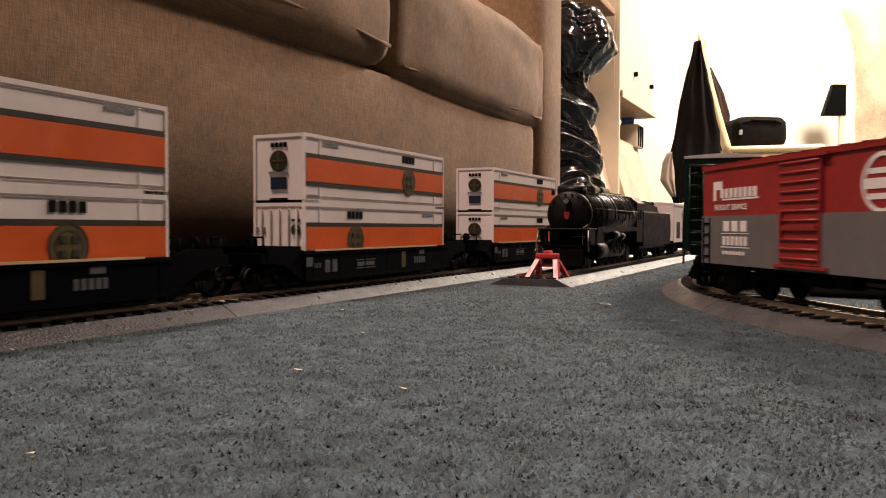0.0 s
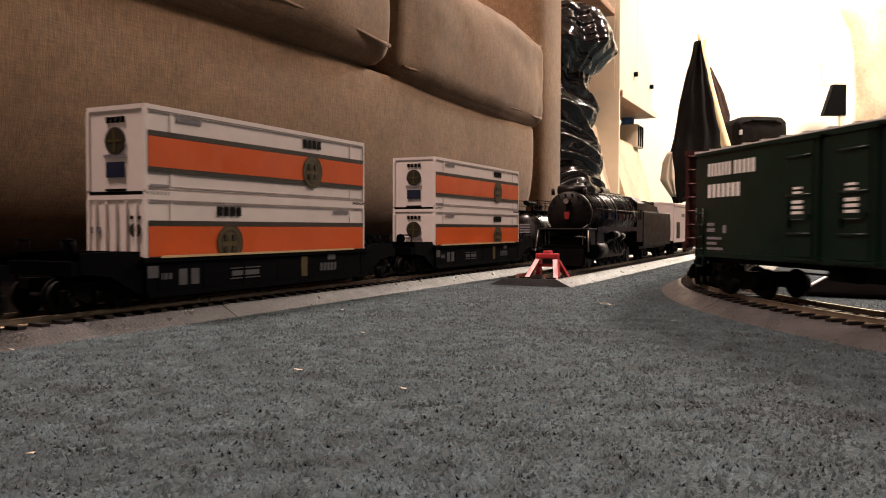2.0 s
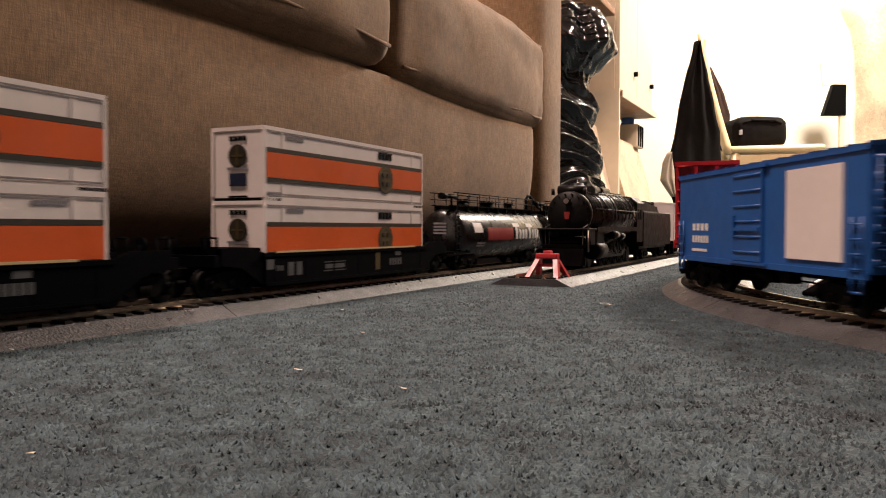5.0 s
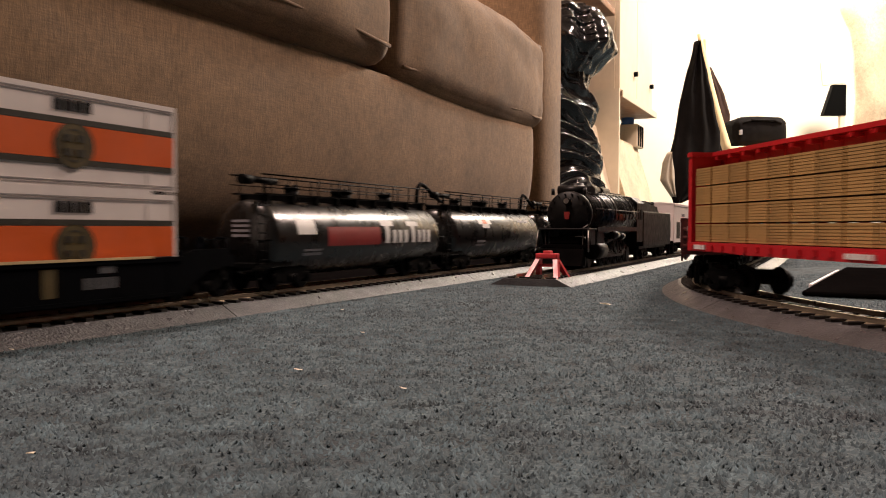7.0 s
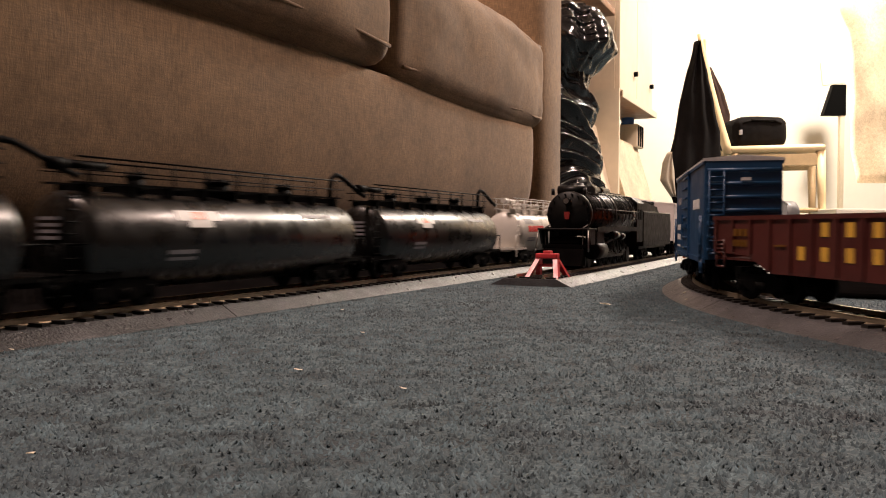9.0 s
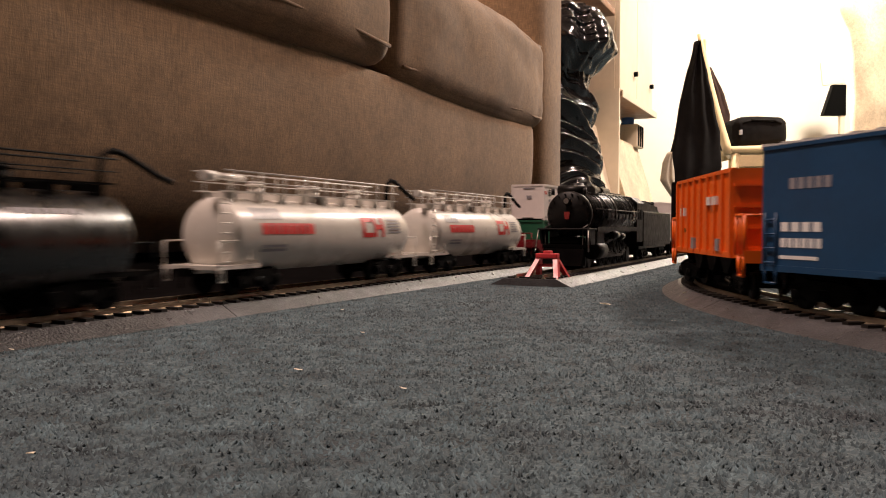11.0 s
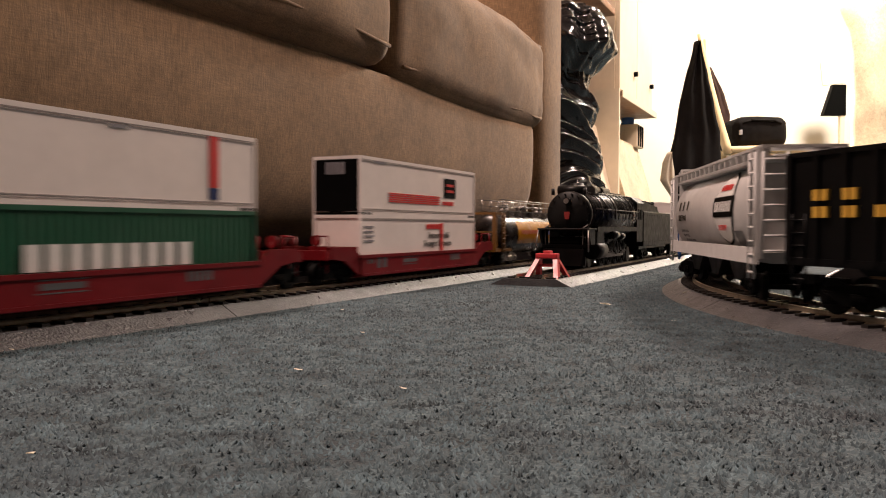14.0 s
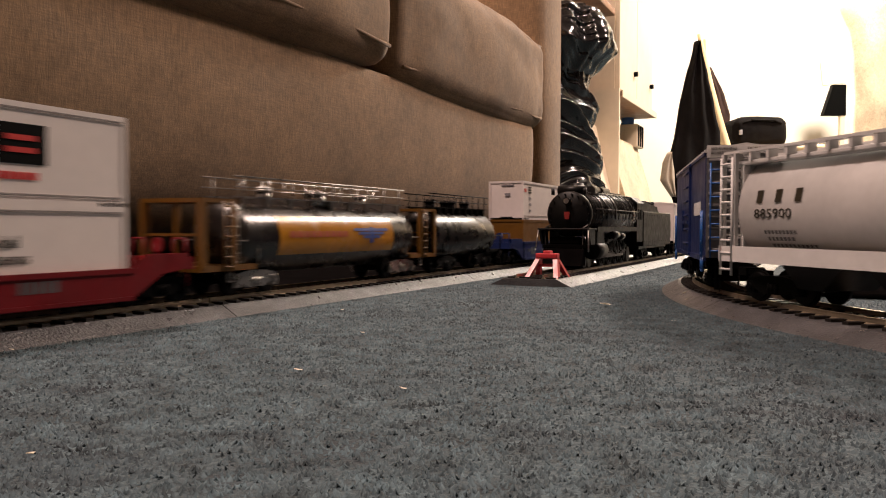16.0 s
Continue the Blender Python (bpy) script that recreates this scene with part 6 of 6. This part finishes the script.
def side_table():
    t = thing("side_table", "brown wooden table end standing over the black sack", "table", m=ALONG)
    part("tabletop", box(bmesh.new(), 2.05, 2.95, 0.725, 1.4, 0.83, 0.855, 0.004), M["shelf_wood"], t)
    for s, d in ((2.1, 1.35), (2.9, 1.35), (2.1, 1.0), (2.9, 1.0)):
        part("leg", box(bmesh.new(), s - 0.02, s + 0.02, d - 0.02, d + 0.02, 0, 0.83, 0.003), M["shelf_wood"], t)


side_table()


def cupboard():
    t = thing("wall_cupboard", "cream painted cupboard with small dark knobs", "cupboard", m=ALONG)
    part("carcass", box(bmesh.new(), 2.98, 3.60, 0.735, 1.55, 0.555, 2.2), M["paint"], t)
    for s0, s1 in ((2.985, 3.28), (3.285, 3.595)):
        d = part("door", box(bmesh.new(), s0, s1, 0.715, 0.735, 0.562, 2.19, 0.003), M["paint"], t)
        for z in (0.66,):
            part("knob", rod(bmesh.new(), (s1 - 0.05, 0.700, z), (s1 - 0.05, 0.716, z), 0.010, 14), M["black"], d)
    part("shelf_board", box(bmesh.new(), 2.95, 3.60, 0.70, 1.55, 0.528, 0.548, 0.002), M["shelf_wood"], t, "brown shelf board under the doors")
    part("front_lip", box(bmesh.new(), 2.95, 3.60, 0.694, 0.699, 0.526, 0.552, 0.001), M["paint"], t)
    part("back_panel", box(bmesh.new(), 2.95, 3.60, 1.45, 1.54, 0.0, 0.53), M["paint"], t)
    part("end_panel", box(bmesh.new(), 2.930, 2.948, 0.704, 1.5, 0.0, 0.556), M["paint"], t)


cupboard()


def leaning_board(label, s0, s1, d0, d1, z1, tint):
    bm = box(bmesh.new(), s0, s1, -0.009, 0.009, 0, z1, 0.002)
    for v in bm.verts:
        v.co.y += d0 + (d1 - d0) * v.co.z / z1
        v.co.z = max(0.0, v.co.z)
    lone("board", bm, M[tint], label, "board", m=ALONG, group="boards leaning under the shelf")


leaning_board("pale cream board leaning under the shelf", 2.62, 3.05, 0.70, 0.80, 0.42, "paint")
leaning_board("pale cream board leaning against the cupboard", 3.02, 3.55, 0.66, 0.78, 0.40, "towel")
leaning_board("narrow brown board leaning beside the sack", 2.45, 2.62, 0.72, 0.80, 0.47, "shelf_wood")


def bottle_rack():
    t = thing("bottle_rack", "small rack with dark stripes and a blue cap", "rack", m=ALONG @ pose(3.52, 0.80, 0.0))
    part("box", box(bmesh.new(), -0.06, 0.06, -0.05, 0.05, 0.39, 0.49, 0.004), M["paint"], t)
    part("stand", box(bmesh.new(), -0.05, 0.05, -0.02, 0.05, 0.0, 0.39), M["paint"], t)
    for i in range(3):
        part("stripe", box(bmesh.new(), -0.052 + i * 0.042, -0.030 + i * 0.042, -0.053, -0.049, 0.395, 0.485), M["black"], t)
    part("cap", rod(bmesh.new(), (-0.03, 0, 0.49), (-0.03, 0, 0.520), 0.028, 14), M["blue"], t)


bottle_rack()


def chair(label, x, y, turn, draped):
    t = thing("dining_chair", label, "chair", "pale wooden chairs", m=pose(x, y, 0, 0, 0, turn))
    P = M["chair_wood"]
    bm = box(bmesh.new(), -0.235, 0.225, -0.21, 0.21, 0.425, 0.462, 0.016)
    for f in bm.faces:
        f.smooth = True
    part("seat", bm, P, t)
    for sx in (-0.20, 0.205):
        for sy in (-0.18, 0.18):
            bm = rod(bmesh.new(), (sx * 1.06, sy, 0), (sx, sy, 0.43), 0.017, 12, 0.022)
            part("leg", bm, P, t)
    for sy in (-0.18, 0.18):
        bm = box(bmesh.new(), -0.19, 0.19, sy - 0.011, sy + 0.011, 0.355, 0.415, 0.003)
        part("apron", bm, P, t)
        part("stretcher", rod(bmesh.new(), (-0.2, sy, 0.13), (0.2, sy, 0.13), 0.011, 10), P, t)
    for sy in (-0.19, 0.19):
        bm = bmesh.new()
        pts = []
        for i in range(15):
            v = i / 14
            pts.append((-0.235 - 0.150 * v - 0.010 * math.sin(v * math.pi), sy, 0.42 + 0.635 * v))
        tube(bm, pts, [0.025 - 0.0008 * k for k in range(15)], 12)
        part("back_post", bm, P, t)
    part("top_rail", box(bmesh.new(), -0.385, -0.350, -0.2, 0.2, 0.96, 1.03, 0.010), P, t)
    return t


chair("pale wooden chair with a dark jacket over its back", 1.771, 4.22, -18, False)
chair("pale wooden chair draped with a cream towel", 2.78, 4.32, 0, True)


def hanging(name, label, category, material, outline, y0, depth, folds, seed, inner=None):
    """Cloth hung over a chair back: an outline of left and right edges by height, thick, with folds."""
    bm = bmesh.new()
    rows = []
    nx = 26
    for z, xl, xr in outline:
        row = []
        for side in (0, 1):
            for i in range(nx + 1):
                u = i / nx
                q = u if side == 0 else 1 - u
                x = xl + (xr - xl) * q
                fold = math.sin(q * folds * 2 * math.pi + seed + z * 3) * 0.5 + noise.noise(Vector((q * 6, z * 5, seed)))
                edge = math.sqrt(max(0.0, 1 - (2 * q - 1) ** 2))
                y = y0 + (-1 if side == 0 else 1) * depth * edge * (0.6 + 0.4 * fold * 0.7)
                row.append(bm.verts.new((x + 0.008 * noise.noise(Vector((q * 3, z * 9, seed + 5))), y, z)))
        rows.append(row)
    m = len(rows[0])
    for a, b in zip(rows, rows[1:]):
        for i in range(m):
            bm.faces.new((a[i], a[(i + 1) % m], b[(i + 1) % m], b[i])).smooth = True
    bm.faces.new(rows[0])
    bm.faces.new(rows[-1][::-1])
    bmesh.ops.recalc_face_normals(bm, faces=bm.faces[:])
    return lone(name, bm, material, label, category)


def spread(rows, n=4):
    out = []
    for a, b in zip(rows, rows[1:]):
        for i in range(n):
            out.append(tuple(p + (q - p) * i / n for p, q in zip(a, b)))
    return out + [rows[-1]]


hanging("jacket", "black jacket hung over a chair back", "jacket", M["jacket"], spread([(0.16, 1.15, 1.19), (0.24, 1.12, 1.36), (0.34, 1.12, 1.39), (0.52, 1.155, 1.375), (0.72, 1.185, 1.335), (0.90, 1.235, 1.285), (0.96, 1.25, 1.27)]), 3.93, 0.05, 3, 1.0)
hanging("jacket_lining", "grey turned-out lining of the hanging jacket", "jacket", M["jacket_grey"], spread([(0.19, 1.13, 1.15), (0.27, 1.075, 1.15), (0.36, 1.085, 1.14), (0.41, 1.11, 1.135)]), 3.90, 0.03, 2, 3.0)
hanging("scarf", "brown garment hung behind the chair post", "garment", M["jacket_brown"], spread([(0.44, 1.54, 1.635), (0.60, 1.53, 1.635), (0.68, 1.52, 1.635), (0.80, 1.50, 1.60), (0.95, 1.49, 1.525)]), 4.50, 0.03, 2, 5.0)
hanging("towel", "cream towel hung over a chair", "towel", M["towel"], spread([(0.27, 2.13, 2.75), (0.45, 2.09, 2.74), (0.70, 2.09, 2.74), (0.95, 2.075, 2.74), (1.05, 2.05, 2.74), (1.16, 1.99, 2.75), (1.30, 2.06, 2.75)]), 4.05, 0.05, 4, 8.0)


def satchel():
    t = thing("satchel", "black fabric bag lying on the chair seat", "bag", m=pose(1.665, 4.27, 0.463))
    bm = shifted(puff(0.27, 0.30, 0.150, 0.035, 0.008, 21, 0.003), 0, 0, 0.077)
    part("body", bm, M["jacket"], t)
    bm = pipe(bmesh.new(), [(-0.10, -0.150, 0.12), (-0.06, -0.158, 0.135), (0.06, -0.158, 0.135), (0.10, -0.150, 0.12)], 0.006, 8)
    part("handle", bm, M["jacket"], t)
    part("buckle", box(bmesh.new(), -0.122, -0.106, -0.164, -0.152, 0.060, 0.085, 0.002), M["grey_mark"], t)


satchel()
lone("shoulder_bag", shifted(puff(0.15, 0.12, 0.32, 0.03, 0.01, 31, 0.004), 0, 0, 0.165), M["jacket"], "dark bag standing under the chair", "bag", m=pose(1.72, 4.32, 0))


def desk_stand():
    t = thing("picture_easel", "white card on a black slanting stand by the wall", "stand", m=pose(2.40, 4.9, 0))
    part("card", shifted(box(bmesh.new(), -0.05, 0.09, -0.006, 0.006, 0.0, 0.145, 0.002), 0, 0, 0.925, 0, -6), M["paint"], t)
    part("stand", prism(bmesh.new(), [(-0.05, 0.735), (0.09, 0.735), (0.09, 0.925), (0.01, 0.925)], -0.02, 0.02), M["black"], t)
    part("post", box(bmesh.new(), 0.06, 0.085, -0.015, 0.015, 0, 0.74), M["paint"], t)


desk_stand()

# ---- low clutter on the floor ----
def carton():
    t = thing("carton", "flat white carton with a red label by the chairs", "carton", m=pose(2.10, 3.95, 0, 0, 0, 4))
    part("body", box(bmesh.new(), -0.20, 0.20, -0.12, 0.12, 0, 0.128, 0.004), M["wall"], t)
    part("label", box(bmesh.new(), -0.055, 0.075, -0.1225, -0.1195, 0.070, 0.105), M["red_mark"], t, "red printed label")
    part("lid_flap", box(bmesh.new(), -0.20, 0.20, -0.1215, 0.1215, 0.120, 0.131, 0.002), M["wall"], t)


carton()
lone("plastic_wrap", shifted(puff(0.16, 0.14, 0.155, 0.04, 0.010, 17, 0.018), 0, 0, 0.080), M["box_grey"], "crumpled grey plastic wrapping on the floor", "wrapping", m=pose(1.63, 3.80, 0))
t = thing("floor_sheet", "black plastic sheet with a pale edge inside the curve", "sheet")
part("sheet", shifted(box(bmesh.new(), 0.0, 0.40, -0.03, 0.26, 0.0006, 0.0030, 0.0008), 0.196, 0.420, 0, 0, 0, -31), M["mat_black"], t)
part("edge_strip", shifted(box(bmesh.new(), -0.0022, -0.0002, 0.02, 0.20, 0.0006, 0.0034, 0.0004), 0.196, 0.420, 0, 0, 0, -31), M["wrap"], t, "pale edge strip")

# ---- scraps on the carpet ----
rng = random.Random(9)
for x, y, s in ((0.071, 0.3416, 0.0026), (-0.0405, 0.3175, 0.0009), (-0.0257, 0.2493, 0.0008), (-0.0339, 0.1836, 0.001), (-0.0084, 0.1626, 0.0008), (0.0831, 0.282, 0.0007), (-0.1168, 0.2119, 0.0009), (-0.0608, 0.1153, 0.0009)):
    bm = bmesh.new()
    k = [bm.verts.new((s * math.cos(a) * rng.uniform(0.6, 1.3), s * math.sin(a) * rng.uniform(0.5, 1.2), rng.uniform(0.0, s * 0.6))) for a in (0.2, 1.3, 2.4, 3.5, 4.6, 5.7)]
    bm.faces.new(k)
    bmesh.ops.solidify(bm, geom=bm.faces[:], thickness=0.0004)
    lone("paper_scrap", bm, M["scrap"], "small pale scrap lying on the carpet", "scrap", m=pose(x, y, 0.0008), group="scraps on the carpet")


def carpet_pile():
    """Short bent yarn ends over the stretch of carpet nearest the viewer."""
    g = np.random.default_rng(5)
    n = 230000
    # denser close to the viewer
    y = 0.045 + 0.95 * g.random(n) ** 1.7
    x = (g.random(n) * 2 - 1) * (0.05 + 0.66 * y)
    d = -0.898 * x + 0.439 * y
    s = 0.439 * x + 0.898 * y
    keep = (np.abs(d - MAIN_D) > 0.024) & (d < 0.49) & ~((np.abs(d - SPUR_D) < 0.024) & (s > 0.44)) & (np.abs(np.hypot(x - CX, y - CY) - CR) > 0.0265)
    x, y = x[keep], y[keep]
    n = len(x)
    a = g.random(n) * 2 * np.pi
    w = 0.0004 + 0.0005 * g.random(n)
    hgt = 0.0002 + 0.0007 * g.random(n) ** 1.5
    lx, ly = g.normal(0, 0.0004, n), g.normal(0, 0.0004, n)
    V = np.empty((n, 4, 3))
    for k in range(3):
        V[:, k, 0] = x + w * np.cos(a + k * 2.094)
        V[:, k, 1] = y + w * np.sin(a + k * 2.094)
        V[:, k, 2] = -0.0003
    V[:, 3, 0], V[:, 3, 1], V[:, 3, 2] = x + lx, y + ly, hgt
    i = np.arange(n)[:, None] * 4
    F = np.concatenate([i + np.array([[0, 1, 3]]), i + np.array([[1, 2, 3]]), i + np.array([[2, 0, 3]])])
    me = bpy.data.meshes.new("carpet_pile")
    me.from_pydata(V.reshape(-1, 3).tolist(), [], F.tolist())
    me.materials.append(M["tuft"])
    me.polygons.foreach_set("use_smooth", [True] * len(me.polygons))
    tagged(new("carpet_pile", me), "short blue-grey carpet pile", "carpet", kind="stuff")


carpet_pile()

# ---- what moves ----
MAIN_RUN = [0.0, 0.0235, 0.0465, 0.069, 0.0913, 0.1136, 0.1366, 0.161, 0.1857, 0.2142, 0.249, 0.289, 0.3343, 0.3854, 0.4403, 0.5003, 0.5662, 0.637, 0.7108, 0.7872, 0.8665, 0.9479, 1.0322, 1.1178, 1.2038, 1.2896, 1.3762, 1.459, 1.5382, 1.6143, 1.6868, 1.7572, 1.8262]
LOOP_RUN = [0.0, 0.0461, 0.093, 0.1409, 0.1902, 0.2415, 0.2951, 0.3508, 0.408, 0.4658, 0.5239, 0.5818, 0.6394, 0.6963, 0.7522, 0.8067, 0.8598, 0.9113, 0.9613, 1.0099, 1.0574, 1.1044, 1.1516, 1.1997, 1.2491, 1.2996, 1.3506, 1.4011, 1.4492, 1.4934, 1.5319, 1.5634, 1.5873]


def run(table, t):
    """How far a train has come after t seconds; the table holds every half second."""
    i = min(int(t / 0.5), len(table) - 2)
    a = t / 0.5 - i

    def slope(j):
        lo, hi = max(j - 1, 0), min(j + 1, len(table) - 1)
        return (table[hi] - table[lo]) / (hi - lo)

    return (2 * a ** 3 - 3 * a * a + 1) * table[i] + (a ** 3 - 2 * a * a + a) * slope(i) + (3 * a * a - 2 * a ** 3) * table[i + 1] + (a ** 3 - a * a) * slope(i + 1)


def motions():
    times = [0.25 * i for i in range(65)]
    for way, ob, s, half in MOVERS:
        if way == "main":
            walk(ob, [(t, line_pose(s - run(MAIN_RUN, t))) for t in times])
        else:
            walk(ob, [(t, curve_pose(s - run(LOOP_RUN, t), half)) for t in times])


motions()
